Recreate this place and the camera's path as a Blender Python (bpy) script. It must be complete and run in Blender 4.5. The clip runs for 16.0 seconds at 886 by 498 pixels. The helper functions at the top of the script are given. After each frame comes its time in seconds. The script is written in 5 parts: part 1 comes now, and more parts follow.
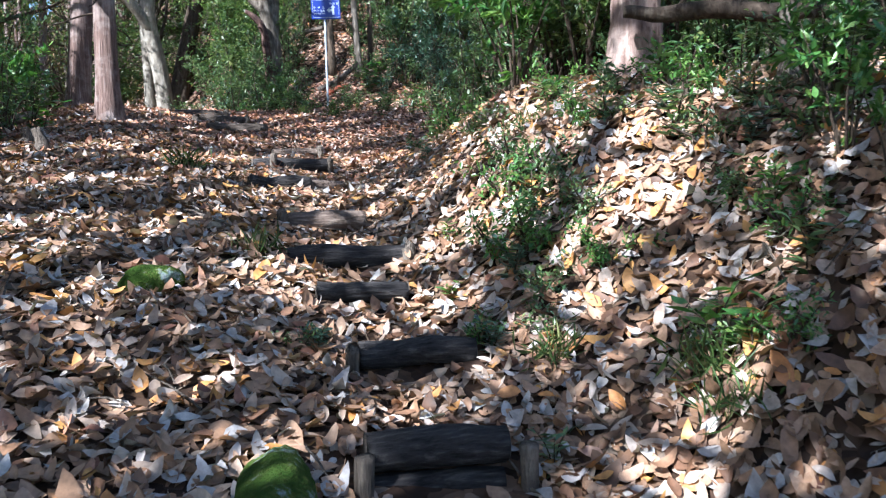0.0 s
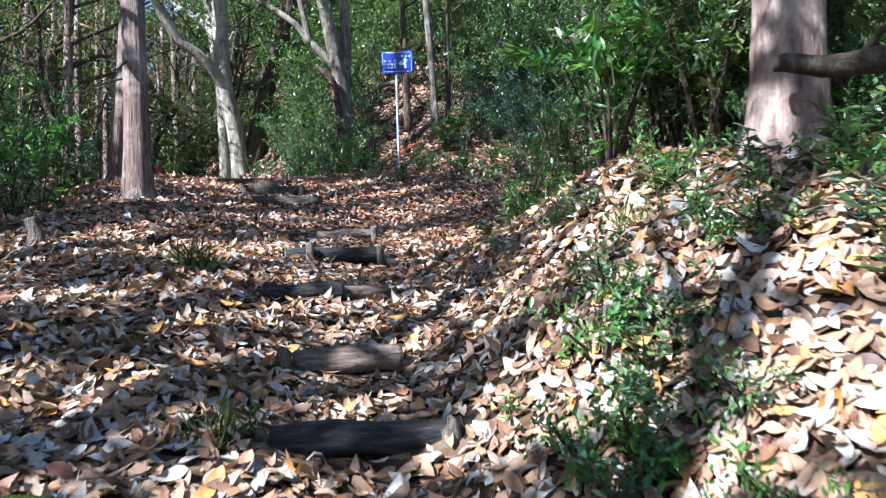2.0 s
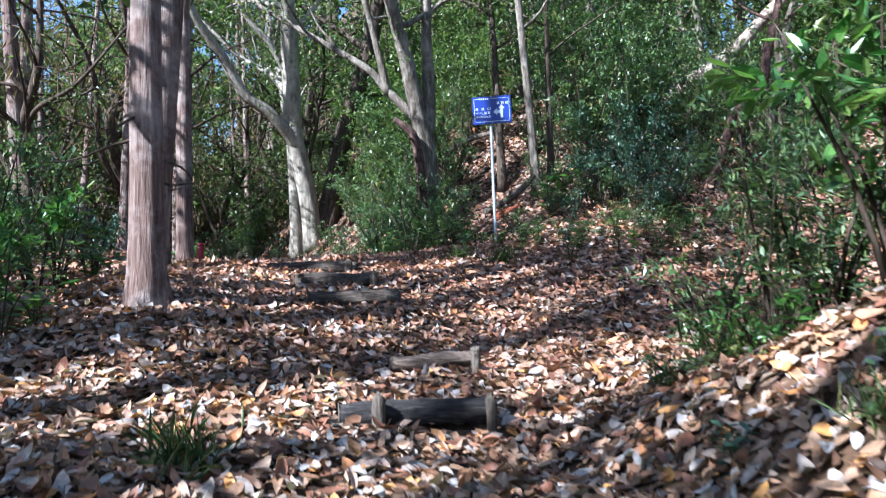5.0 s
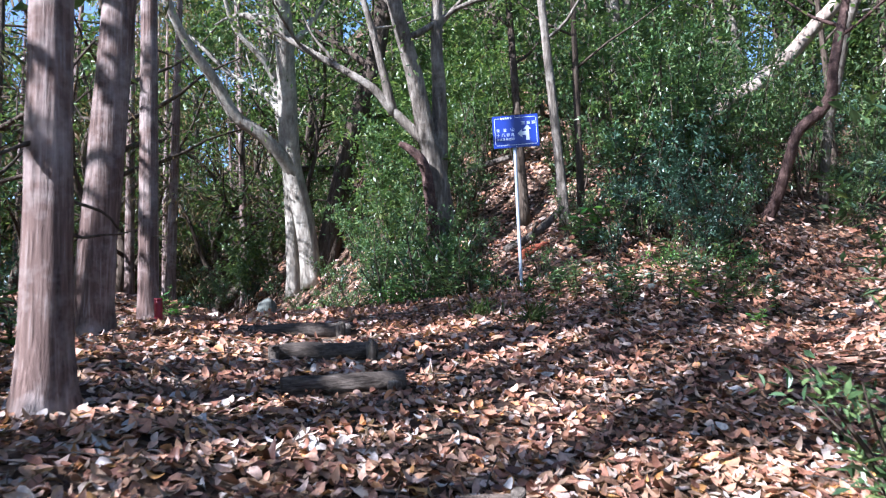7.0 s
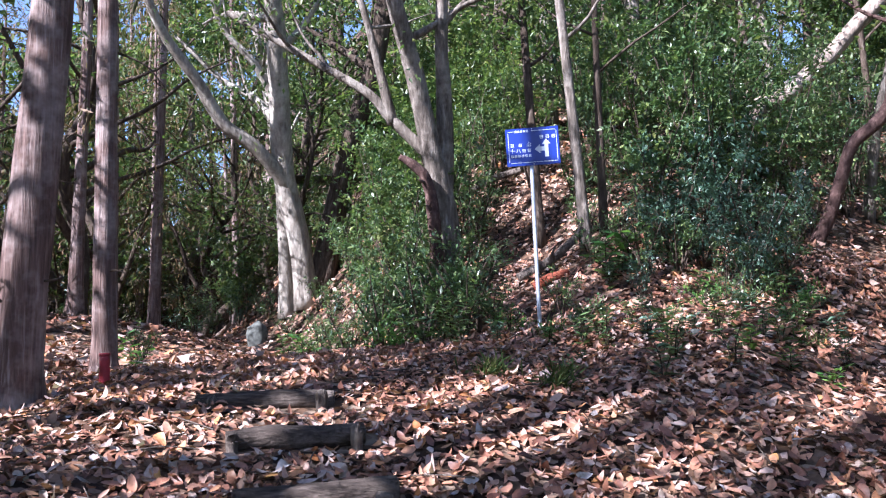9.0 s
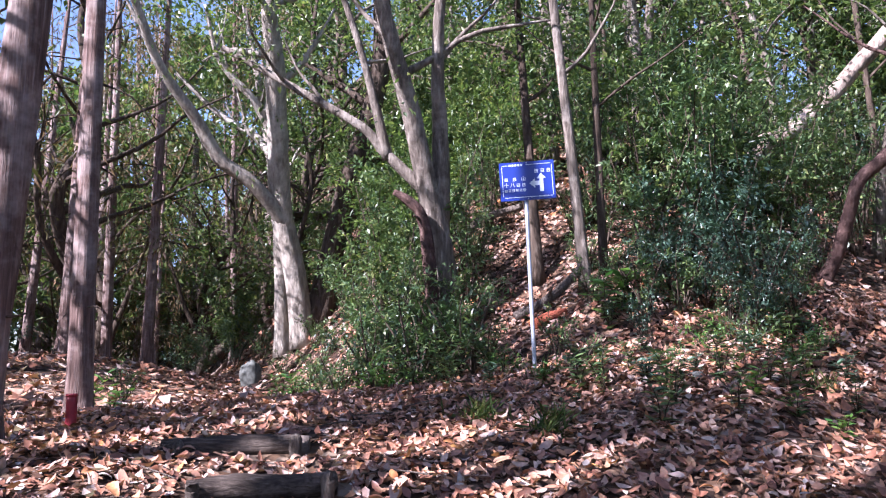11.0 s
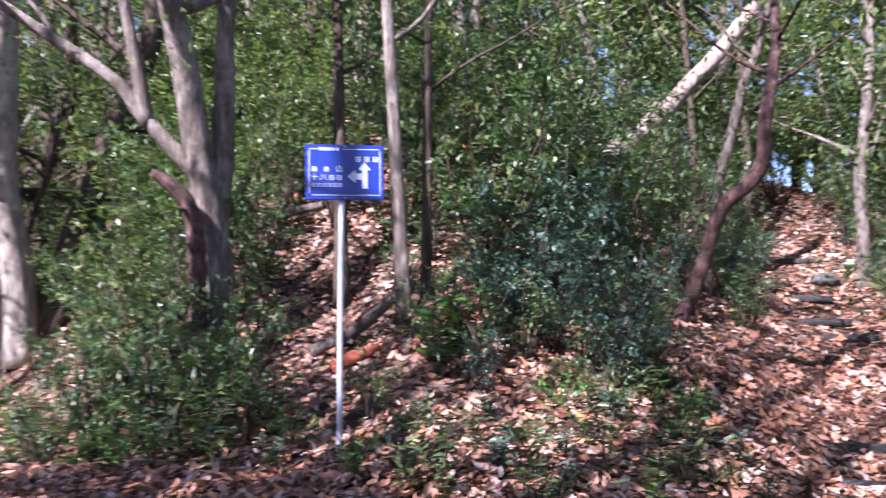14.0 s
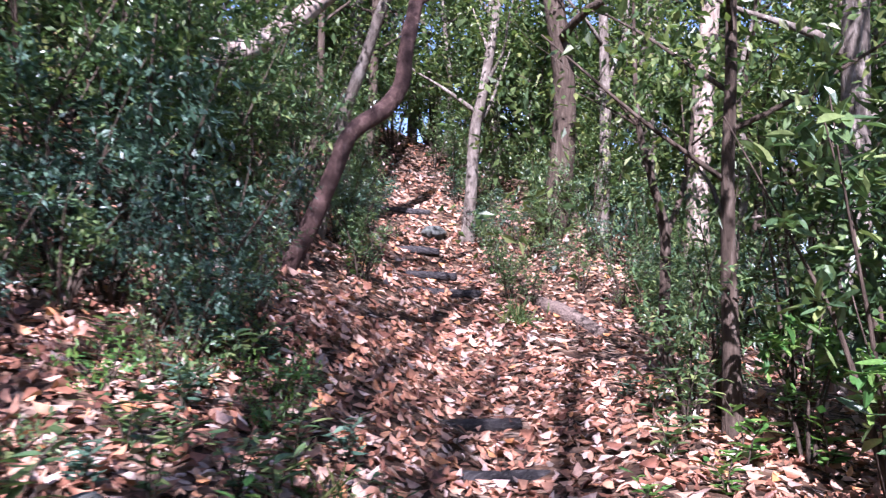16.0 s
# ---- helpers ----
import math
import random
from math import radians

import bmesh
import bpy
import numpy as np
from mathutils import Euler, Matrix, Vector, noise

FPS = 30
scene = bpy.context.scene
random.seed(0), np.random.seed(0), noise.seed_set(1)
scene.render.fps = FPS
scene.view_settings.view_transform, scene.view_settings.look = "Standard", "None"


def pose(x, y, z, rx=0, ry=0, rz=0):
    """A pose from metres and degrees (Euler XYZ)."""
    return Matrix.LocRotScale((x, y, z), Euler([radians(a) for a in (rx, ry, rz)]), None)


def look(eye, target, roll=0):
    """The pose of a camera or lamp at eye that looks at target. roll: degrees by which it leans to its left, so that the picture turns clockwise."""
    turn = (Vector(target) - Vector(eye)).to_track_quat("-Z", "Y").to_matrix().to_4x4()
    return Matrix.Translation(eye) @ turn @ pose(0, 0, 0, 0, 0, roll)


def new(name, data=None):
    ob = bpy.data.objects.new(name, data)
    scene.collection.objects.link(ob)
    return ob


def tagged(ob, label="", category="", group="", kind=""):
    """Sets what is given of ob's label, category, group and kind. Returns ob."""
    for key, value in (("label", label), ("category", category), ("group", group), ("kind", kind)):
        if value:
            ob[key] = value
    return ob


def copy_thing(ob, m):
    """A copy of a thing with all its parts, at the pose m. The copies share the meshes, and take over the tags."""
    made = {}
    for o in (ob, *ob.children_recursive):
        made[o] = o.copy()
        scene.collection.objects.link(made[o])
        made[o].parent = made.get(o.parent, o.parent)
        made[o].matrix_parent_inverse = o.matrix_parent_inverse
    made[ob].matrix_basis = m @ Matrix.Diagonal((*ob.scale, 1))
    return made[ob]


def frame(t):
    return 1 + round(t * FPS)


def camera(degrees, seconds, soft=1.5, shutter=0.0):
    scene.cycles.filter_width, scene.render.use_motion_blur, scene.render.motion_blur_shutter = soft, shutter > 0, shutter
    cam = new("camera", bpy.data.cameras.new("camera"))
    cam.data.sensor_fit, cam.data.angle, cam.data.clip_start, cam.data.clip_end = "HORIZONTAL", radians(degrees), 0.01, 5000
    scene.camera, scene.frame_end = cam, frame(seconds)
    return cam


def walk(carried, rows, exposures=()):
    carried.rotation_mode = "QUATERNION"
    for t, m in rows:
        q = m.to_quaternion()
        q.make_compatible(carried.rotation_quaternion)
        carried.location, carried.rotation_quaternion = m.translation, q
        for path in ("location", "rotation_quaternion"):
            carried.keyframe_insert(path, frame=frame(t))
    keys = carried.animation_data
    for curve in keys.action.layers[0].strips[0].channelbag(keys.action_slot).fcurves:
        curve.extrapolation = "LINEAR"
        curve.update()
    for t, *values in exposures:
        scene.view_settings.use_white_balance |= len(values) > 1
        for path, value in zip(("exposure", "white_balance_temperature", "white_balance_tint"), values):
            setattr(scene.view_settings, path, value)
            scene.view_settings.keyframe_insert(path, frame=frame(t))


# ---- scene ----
cam = camera(60.1, 16.0, soft=1.2, shutter=0.4)
PATH = [
    (0, (0.21, 0.395, 1.869), (0.784, 2.307, 1.757), -1.3),
    (0.5, (0.396, 0.648, 1.93), (0.9, 2.58, 1.827), -1.3),
    (1, (0.634, 1.041, 2.095), (1.093, 2.987, 2.025), -1.3),
    (1.5, (0.73, 1.429, 2.088), (1.13, 3.389, 2.061), -1.6),
    (2, (0.778, 1.83, 2.31), (1.124, 3.799, 2.317), -1.4),
    (2.5, (0.908, 2.259, 2.327), (1.219, 4.234, 2.342), -1.5),
    (3, (0.948, 2.598, 2.45), (1.193, 4.583, 2.481), -1.8),
    (3.5, (0.881, 3.062, 2.6), (1.059, 5.053, 2.675), -2.0),
    (4, (0.907, 3.505, 2.572), (1.058, 5.497, 2.675), -1.9),
    (4.5, (0.949, 3.835, 2.764), (1.091, 5.826, 2.895), -1.8),
    (5, (0.867, 4.166, 2.832), (1.005, 6.156, 2.977), -1.8),
    (5.2, (0.834, 4.317, 2.919), (0.973, 6.306, 3.082), -1.8),
    (7.3, (0.971, 6.011, 3.299), (1.084, 7.997, 3.504), -2.0),
    (7.5, (1.033, 6.184, 3.371), (1.145, 8.171, 3.57), -2.0),
    (8, (1.041, 6.497, 3.557), (1.149, 8.484, 3.755), -1.9),
    (8.5, (0.983, 6.683, 3.655), (1.087, 8.67, 3.857), -1.8),
    (8.7, (0.985, 6.761, 3.654), (1.088, 8.749, 3.856), -1.9),
    (11, (1.153, 7.099, 3.659), (1.238, 9.074, 3.967), -1.6),
    (11.5, (1.167, 7.301, 3.772), (1.243, 9.274, 4.085), -1.6),
    (12, (1.128, 7.635, 3.851), (1.201, 9.609, 4.166), -1.7),
    (12.5, (1.164, 7.948, 3.831), (1.231, 9.923, 4.141), -1.7),
    (13, (1.28, 8.44, 3.96), (1.356, 10.415, 4.267), -1.7),
    (13.5, (1.316, 8.759, 4.002), (1.578, 10.719, 4.3), -1.3),
    (14, (1.32, 9.113, 4.121), (1.943, 10.992, 4.412), -0.3),
    (14.5, (1.481, 9.554, 4.098), (2.362, 11.326, 4.386), 0.2),
    (15, (1.698, 9.879, 4.173), (2.896, 11.462, 4.417), 1.1),
    (15.5, (1.891, 10.225, 4.25), (3.267, 11.666, 4.423), 1.7),
    (16, (2.25, 10.446, 4.243), (3.709, 11.806, 4.388), 1.9),
]
walk(cam, [(t, look(eye, target, roll)) for t, eye, target, roll in PATH], [(0.0, 2.05, 5350, 9), (2.0, 2.0, 5200, 7), (5.0, 2.05, 5150, 9), (8.0, 2.13, 5300, 19), (11.0, 2.15, 5550, 31), (13.0, 2.15, 5600, 36), (16.0, 2.12, 5400, 36)])

# ---- light ----
SUN_FROM = Vector((-0.705, -0.475, 0.72)).normalized()
sun = new("sun", bpy.data.lights.new("sun", "SUN"))
sun.data.energy, sun.data.angle, sun.data.color = 5.0, radians(0.55), (1.0, 0.95, 0.87)
sun.matrix_world = look(SUN_FROM * 60, (0, 0, 0))
world = bpy.data.worlds.new("sky")
scene.world = world
world.use_nodes = True
sky = world.node_tree.nodes.new("ShaderNodeTexSky")
sky.sky_type, sky.sun_disc = "NISHITA", False
sky.sun_elevation = math.asin(SUN_FROM.z)
sky.sun_rotation = math.atan2(SUN_FROM.x, SUN_FROM.y)
back = world.node_tree.nodes["Background"]
back.inputs["Strength"].default_value = 0.072
world.node_tree.links.new(sky.outputs[0], back.inputs[0])

rng = np.random.default_rng(7)


# ---- materials ----
def mat_base(name, rough=0.8, spec=0.3):
    m = bpy.data.materials.new(name)
    m.use_nodes = True
    nt = m.node_tree
    b = nt.nodes["Principled BSDF"]
    b.inputs["Roughness"].default_value = rough
    b.inputs["Specular IOR Level"].default_value = spec
    return m, nt, b


def ramp(nt, stops):
    r = nt.nodes.new("ShaderNodeValToRGB")
    e = r.color_ramp.elements
    while len(e) < len(stops):
        e.new(0.5)
    for k, (p, c) in zip(e, stops):
        k.position, k.color = p, (*c, 1)
    return r


def noise_tex(nt, scale, detail=4, rough=0.6, stretch=None):
    n = nt.nodes.new("ShaderNodeTexNoise")
    n.inputs["Scale"].default_value, n.inputs["Detail"].default_value, n.inputs["Roughness"].default_value = scale, detail, rough
    co = nt.nodes.new("ShaderNodeTexCoord")
    if stretch:
        mp = nt.nodes.new("ShaderNodeMapping")
        mp.inputs["Scale"].default_value = stretch
        nt.links.new(co.outputs["Object"], mp.inputs[0])
        nt.links.new(mp.outputs[0], n.inputs["Vector"])
    else:
        nt.links.new(co.outputs["Object"], n.inputs["Vector"])
    return n


def bump(nt, b, src, strength, dist):
    k = nt.nodes.new("ShaderNodeBump")
    k.inputs["Strength"].default_value, k.inputs["Distance"].default_value = strength, dist
    nt.links.new(src, k.inputs["Height"])
    nt.links.new(k.outputs[0], b.inputs["Normal"])


def mix(nt, kind, fac, a, b):
    m = nt.nodes.new("ShaderNodeMix")
    m.data_type, m.blend_type = "RGBA", kind
    if isinstance(fac, float):
        m.inputs[0].default_value = fac
    else:
        nt.links.new(fac, m.inputs[0])
    for s, v in ((m.inputs[6], a), (m.inputs[7], b)):
        if isinstance(v, tuple):
            s.default_value = (*v, 1)
        else:
            nt.links.new(v, s)
    return m.outputs[2]


def leaf_mat(name, stops, rough=0.45, glow=0.35, spec=0.5, patch=None, vein=0.25):
    """Leaves: a colour for each leaf, a paler midrib grain, and light shining through."""
    m, nt, b = mat_base(name, rough, spec)
    geo = nt.nodes.new("ShaderNodeNewGeometry")
    r = ramp(nt, stops)
    nt.links.new(geo.outputs["Random Per Island"], r.inputs[0])
    n = noise_tex(nt, 60 if patch is None else patch, 3)
    grain = ramp(nt, [(0.3, (1 - vein * 1.4,) * 3), (0.7, (1 + vein * 0.2,) * 3)])
    nt.links.new(n.outputs[0], grain.inputs[0])
    col = mix(nt, "MULTIPLY", 1.0, r.outputs[0], grain.outputs[0])
    nt.links.new(col, b.inputs["Base Color"])
    bump(nt, b, n.outputs[0], 0.35, 0.004)
    tr = nt.nodes.new("ShaderNodeBsdfTranslucent")
    nt.links.new(mix(nt, "MULTIPLY", 1.0, col, (1.0, 1.15, 0.7)), tr.inputs[0])
    ms = nt.nodes.new("ShaderNodeMixShader")
    ms.inputs[0].default_value = glow
    nt.links.new(b.outputs[0], ms.inputs[1])
    nt.links.new(tr.outputs[0], ms.inputs[2])
    nt.links.new(ms.outputs[0], nt.nodes["Material Output"].inputs[0])
    return m


def bark_mat(name, dark, mid, pale, stretch, scale=6, patch=1.3, pale_at=0.62, moss=None):
    """Bark: fibres along the trunk, broad patches of lichen or bleached wood (on cedars also painted highlights), deep
    relief.
    """
    m, nt, b = mat_base(name, 0.9, 0.15)
    fib = noise_tex(nt, scale, 6, 0.65, stretch)
    r = ramp(nt, [(0.3, dark), (0.55, mid), (0.8, pale)])
    nt.links.new(fib.outputs[0], r.inputs[0])
    big = noise_tex(nt, patch, 5, 0.7)
    f = ramp(nt, [(pale_at - 0.08, (0, 0, 0)), (pale_at + 0.1, (0.7, 0.7, 0.7))])
    nt.links.new(big.outputs[0], f.inputs[0])
    col = mix(nt, "MIX", f.outputs[0], r.outputs[0], pale)
    if moss:
        g = noise_tex(nt, 3.1, 5, 0.7)
        gf = ramp(nt, [(0.52, (0, 0, 0)), (0.66, (0.6, 0.6, 0.6))])
        nt.links.new(g.outputs[0], gf.inputs[0])
        col = mix(nt, "MIX", gf.outputs[0], col, moss)
    nt.links.new(col, b.inputs["Base Color"])
    bump(nt, b, fib.outputs[0], 1.0, 0.035)
    return m


def plain_mat(name, col, rough, metal=0.0, var=0.15, scale=12.0, spec=0.4):
    m, nt, b = mat_base(name, rough, spec)
    b.inputs["Metallic"].default_value = metal
    n = noise_tex(nt, scale, 6)
    g = ramp(nt, [(0.3, (1 - var * 2,) * 3), (0.65, (1, 1, 1))])
    nt.links.new(n.outputs[0], g.inputs[0])
    nt.links.new(mix(nt, "MULTIPLY", 1.0, col, g.outputs[0]), b.inputs["Base Color"])
    bump(nt, b, n.outputs[0], 0.2, 0.003)
    return m


LITTER = leaf_mat("dry_leaf", [(0.0, (0.09, 0.047, 0.028)), (0.14, (0.20, 0.10, 0.055)), (0.32, (0.33, 0.19, 0.11)),
                               (0.54, (0.40, 0.25, 0.16)), (0.7, (0.46, 0.36, 0.29)), (0.83, (0.42, 0.38, 0.37)),
                               (0.9, (0.56, 0.51, 0.47)), (0.94, (0.46, 0.20, 0.06)), (1.0, (0.60, 0.32, 0.10))], 0.55, 0.14, 0.4, 35, 0.3)
LITTER_RED = leaf_mat("russet_leaf", [(0.0, (0.085, 0.034, 0.023)), (0.18, (0.22, 0.092, 0.055)), (0.42, (0.37, 0.17, 0.10)),
                                      (0.64, (0.47, 0.26, 0.17)), (0.8, (0.50, 0.385, 0.335)), (0.9, (0.57, 0.24, 0.085)), (1.0, (0.64, 0.51, 0.43))], 0.5, 0.14, 0.4, 35, 0.3)
GREEN = leaf_mat("evergreen_leaf", [(0.0, (0.042, 0.08, 0.036)), (0.4, (0.08, 0.142, 0.056)), (0.75, (0.13, 0.197, 0.07)), (1.0, (0.22, 0.265, 0.09))], 0.36, 0.32, 0.5)
DARK_GREEN = leaf_mat("glossy_dark_leaf", [(0.0, (0.032, 0.066, 0.048)), (0.5, (0.06, 0.115, 0.074)), (1.0, (0.095, 0.165, 0.10))], 0.36, 0.22, 0.5)
CANOPY = leaf_mat("canopy_leaf", [(0.0, (0.044, 0.08, 0.028)), (0.4, (0.09, 0.146, 0.044)), (0.75, (0.15, 0.205, 0.06)), (1.0, (0.255, 0.275, 0.09))], 0.38, 0.42, 0.5)
BRIGHT = leaf_mat("young_leaf", [(0.0, (0.05, 0.14, 0.035)), (0.5, (0.09, 0.21, 0.045)), (1.0, (0.2, 0.31, 0.07))], 0.34, 0.4, 0.6)
NEEDLE = leaf_mat("cedar_spray", [(0.0, (0.045, 0.05, 0.02)), (0.4, (0.09, 0.09, 0.03)), (0.7, (0.17, 0.12, 0.055)), (1.0, (0.28, 0.17, 0.09))], 0.6, 0.3, 0.25)
GRASS = leaf_mat("grass_blade", [(0.0, (0.03, 0.06, 0.02)), (0.5, (0.07, 0.12, 0.03)), (1.0, (0.2, 0.2, 0.07))], 0.5, 0.3, 0.3)
# the pale patches paint in sunlit highlights along with bleached bark
CEDAR = bark_mat("cedar_bark", (0.05, 0.031, 0.027), (0.17, 0.112, 0.093), (0.43, 0.36, 0.33), (6, 6, 0.3), 6, 1.6, 0.55)
GREY_BARK = bark_mat("grey_bark", (0.045, 0.036, 0.028), (0.15, 0.125, 0.10), (0.38, 0.34, 0.285), (3.2, 3.2, 0.6), 6, 1.8, 0.6)
SMOOTH_BARK = bark_mat("smooth_pale_bark", (0.12, 0.10, 0.08), (0.28, 0.245, 0.20), (0.50, 0.46, 0.39), (2.5, 2.5, 0.6), 6, 1.6, 0.56)
DARK_BARK = bark_mat("dark_bark", (0.025, 0.018, 0.013), (0.075, 0.055, 0.04), (0.17, 0.14, 0.11), (3, 3, 0.6), 7, 1.6, 0.68)
RED_BARK = bark_mat("reddish_bark", (0.032, 0.019, 0.016), (0.088, 0.052, 0.043), (0.25, 0.17, 0.14), (2, 2, 1.4), 7, 2.0, 0.66)
PALE_WOOD = bark_mat("bleached_wood", (0.09, 0.065, 0.05), (0.27, 0.21, 0.165), (0.48, 0.40, 0.33), (4, 4, 0.8), 5, 2.0, 0.56)
ROT_WOOD = bark_mat("rotten_red_wood", (0.06, 0.018, 0.012), (0.22, 0.06, 0.032), (0.38, 0.15, 0.085), (1.2, 6, 6), 5, 3.0, 0.66)
LOG_BARK = bark_mat("weathered_log", (0.013, 0.012, 0.013), (0.048, 0.043, 0.042), (0.16, 0.14, 0.13), (1.2, 8, 8), 6, 4.0, 0.70)
LOG_BROWN = bark_mat("cracked_brown_log", (0.022, 0.017, 0.014), (0.085, 0.066, 0.053), (0.24, 0.195, 0.16), (1.2, 8, 8), 6, 4.0, 0.6)
LOG_PALE = bark_mat("sunbleached_log", (0.05, 0.036, 0.03), (0.17, 0.125, 0.10), (0.37, 0.30, 0.24), (1.2, 8, 8), 6, 4.0, 0.6)
PEG_WOOD = bark_mat("peg_wood", (0.045, 0.036, 0.03), (0.13, 0.105, 0.085), (0.28, 0.235, 0.19), (6, 6, 1), 8, 5.0, 0.62)
MOSS = plain_mat("moss", (0.055, 0.10, 0.015), 0.95, 0, 0.4, 60, 0.1)
ROCK = plain_mat("lichen_stone", (0.12, 0.125, 0.11), 0.9, 0, 0.35, 14, 0.2)
BLUE = plain_mat("blue_enamel", (0.007, 0.026, 0.22), 0.38, 0, 0.08, 5, 0.5)
WHITE = plain_mat("white_lettering", (0.50, 0.56, 0.66), 0.45, 0, 0.06, 20)
POLE = plain_mat("galvanised_steel", (0.46, 0.50, 0.57), 0.42, 0.4, 0.12, 25)
RED = plain_mat("faded_red_plastic", (0.30, 0.022, 0.035), 0.5, 0, 0.2, 20)


def ground_mat():
    m, nt, b = mat_base("forest_floor", 0.92, 0.15)
    v = nt.nodes.new("ShaderNodeTexVoronoi")
    v.inputs["Scale"].default_value = 15
    co = noise_tex(nt, 5, 3)
    tc = nt.nodes.new("ShaderNodeTexCoord")
    w = mix(nt, "LINEAR_LIGHT", 0.06, tc.outputs["Object"], co.outputs["Color"])
    nt.links.new(w, v.inputs["Vector"])
    sep = nt.nodes.new("ShaderNodeSeparateColor")
    nt.links.new(v.outputs["Color"], sep.inputs[0])
    # soil tones darkened to stand in for the shade between fallen leaves
    r = ramp(nt, [(0.0, (0.02, 0.012, 0.009)), (0.35, (0.06, 0.034, 0.023)), (0.65, (0.13, 0.075, 0.047)), (0.9, (0.24, 0.16, 0.115)), (1.0, (0.33, 0.26, 0.21))])
    nt.links.new(sep.outputs[0], r.inputs[0])
    big = noise_tex(nt, 0.7, 5, 0.65)
    f = ramp(nt, [(0.42, (0.55, 0.55, 0.5)), (0.66, (1, 1, 1))])
    nt.links.new(big.outputs[0], f.inputs[0])
    nt.links.new(mix(nt, "MULTIPLY", 1.0, r.outputs[0], f.outputs[0]), b.inputs["Base Color"])
    bump(nt, b, v.outputs["Distance"], 0.9, 0.04)
    return m


FLOOR = ground_mat()


# ---- mesh helpers ----
def np_mesh(name, V, F, mat, smooth=True):
    V, F = np.ascontiguousarray(V, dtype=np.float32), np.ascontiguousarray(F, dtype=np.int32)
    me = bpy.data.meshes.new(name)
    me.vertices.add(len(V))
    me.vertices.foreach_set("co", V.ravel())
    me.loops.add(F.size)
    me.loops.foreach_set("vertex_index", F.ravel())
    me.polygons.add(len(F))
    me.polygons.foreach_set("loop_start", np.arange(0, F.size, F.shape[1], dtype=np.int32))
    me.polygons.foreach_set("use_smooth", np.full(len(F), smooth))
    me.update(calc_edges=True)
    me.materials.append(mat)
    return me


def part(name, me, parent, label=""):
    ob = new(name, me)
    ob.parent = parent
    return tagged(ob, label)


def thing(name, label, category, group="", kind="", at=(0, 0, 0)):
    ob = new(name)
    ob.empty_display_size = 0.1
    ob.location = at
    return tagged(ob, label, category, group, kind)


def join(pieces):
    V, F, n = [], [], 0
    for v, f in pieces:
        V.append(v)
        F.append(f + n)
        n += len(v)
    return np.concatenate(V), np.concatenate(F)


def spline(pts, n):
    """n points along a smooth curve through pts."""
    P = np.array(pts, float)
    P = np.vstack([2 * P[0] - P[1], P, 2 * P[-1] - P[-2]])
    k = len(P) - 3
    out = []
    for u in np.linspace(0, k - 1e-6, n):
        i, t = int(u), u - int(u)
        a, b, c, d = P[i:i + 4]
        out.append(0.5 * (2 * b + (c - a) * t + (2 * a - 5 * b + 4 * c - d) * t * t + (3 * b - a - 3 * c + d) * t ** 3))
    return np.array(out)


def tube(pts, radii, seg=9, rings=None, rough=0.06, ridges=0, flare=0.0, cap=True, seed=0):
    """A tapered, uneven, closed round stem through pts, in quads."""
    r = np.random.default_rng(seed + 11)
    rings = rings or max(4, len(pts) * 3)
    C = spline(pts, rings)
    R = np.interp(np.linspace(0, 1, rings), np.linspace(0, 1, len(radii)), radii)
    T = np.gradient(C, axis=0)
    T /= np.linalg.norm(T, axis=1)[:, None] + 1e-9
    up = np.array([1.0, 0, 0]) if abs(T[0][0]) < 0.8 else np.array([0, 1.0, 0])
    A = np.zeros_like(C)
    for i in range(rings):
        up = up - T[i] * up.dot(T[i])
        up /= np.linalg.norm(up) + 1e-9
        A[i] = up
    B = np.cross(T, A)
    th = np.linspace(0, 2 * np.pi, seg, endpoint=False)
    s = np.linspace(0, 1, rings)[:, None]
    ph = r.uniform(0, 6.28, 6)
    bumpy = 1 + rough * (np.sin(th * 2 + ph[0] + s * 7) + 0.6 * np.sin(th * 3 + ph[1] - s * 13) + 0.5 * np.sin(s * 31 + ph[2] + th))
    bumpy = bumpy + rough * 0.5 * r.normal(size=(rings, seg))
    if ridges:
        bumpy = bumpy + 0.018 * np.sin(th * ridges + ph[3] + 0.9 * np.sin(s * 9 + ph[4])) + 0.02 * np.sin(th * (ridges // 2 + 2) + ph[4] + 1.2 * np.sin(s * 5 + ph[3])) + 0.012 * np.sin(s * 60 + 3 * th + ph[1])
    if flare:
        bumpy = bumpy + flare * np.exp(-s * rings * 0.5) * (1 + 0.5 * np.sin(th * 4 + ph[5]))
    V = C[:, None] + (R[:, None] * bumpy)[..., None] * (np.cos(th)[None, :, None] * A[:, None] + np.sin(th)[None, :, None] * B[:, None])
    V = V.reshape(-1, 3)
    i, j = np.meshgrid(np.arange(rings - 1), np.arange(seg), indexing="ij")
    a, b = i * seg + j, i * seg + (j + 1) % seg
    F = np.stack([a, b, b + seg, a + seg], -1).reshape(-1, 4)
    if cap:
        n = len(V)
        V = np.vstack([V, C[0], C[-1]])
        j = np.arange(seg)
        k = (j + 1) % seg
        e = (rings - 1) * seg
        # each cap quad spans two rim edges
        j, k, l = j[::2], k[::2], (j[::2] + 2) % seg
        F = np.vstack([F, np.stack([np.full(len(j), n), l, k, j], -1), np.stack([np.full(len(j), n + 1), e + j, e + k, e + l], -1)])
    return V, F


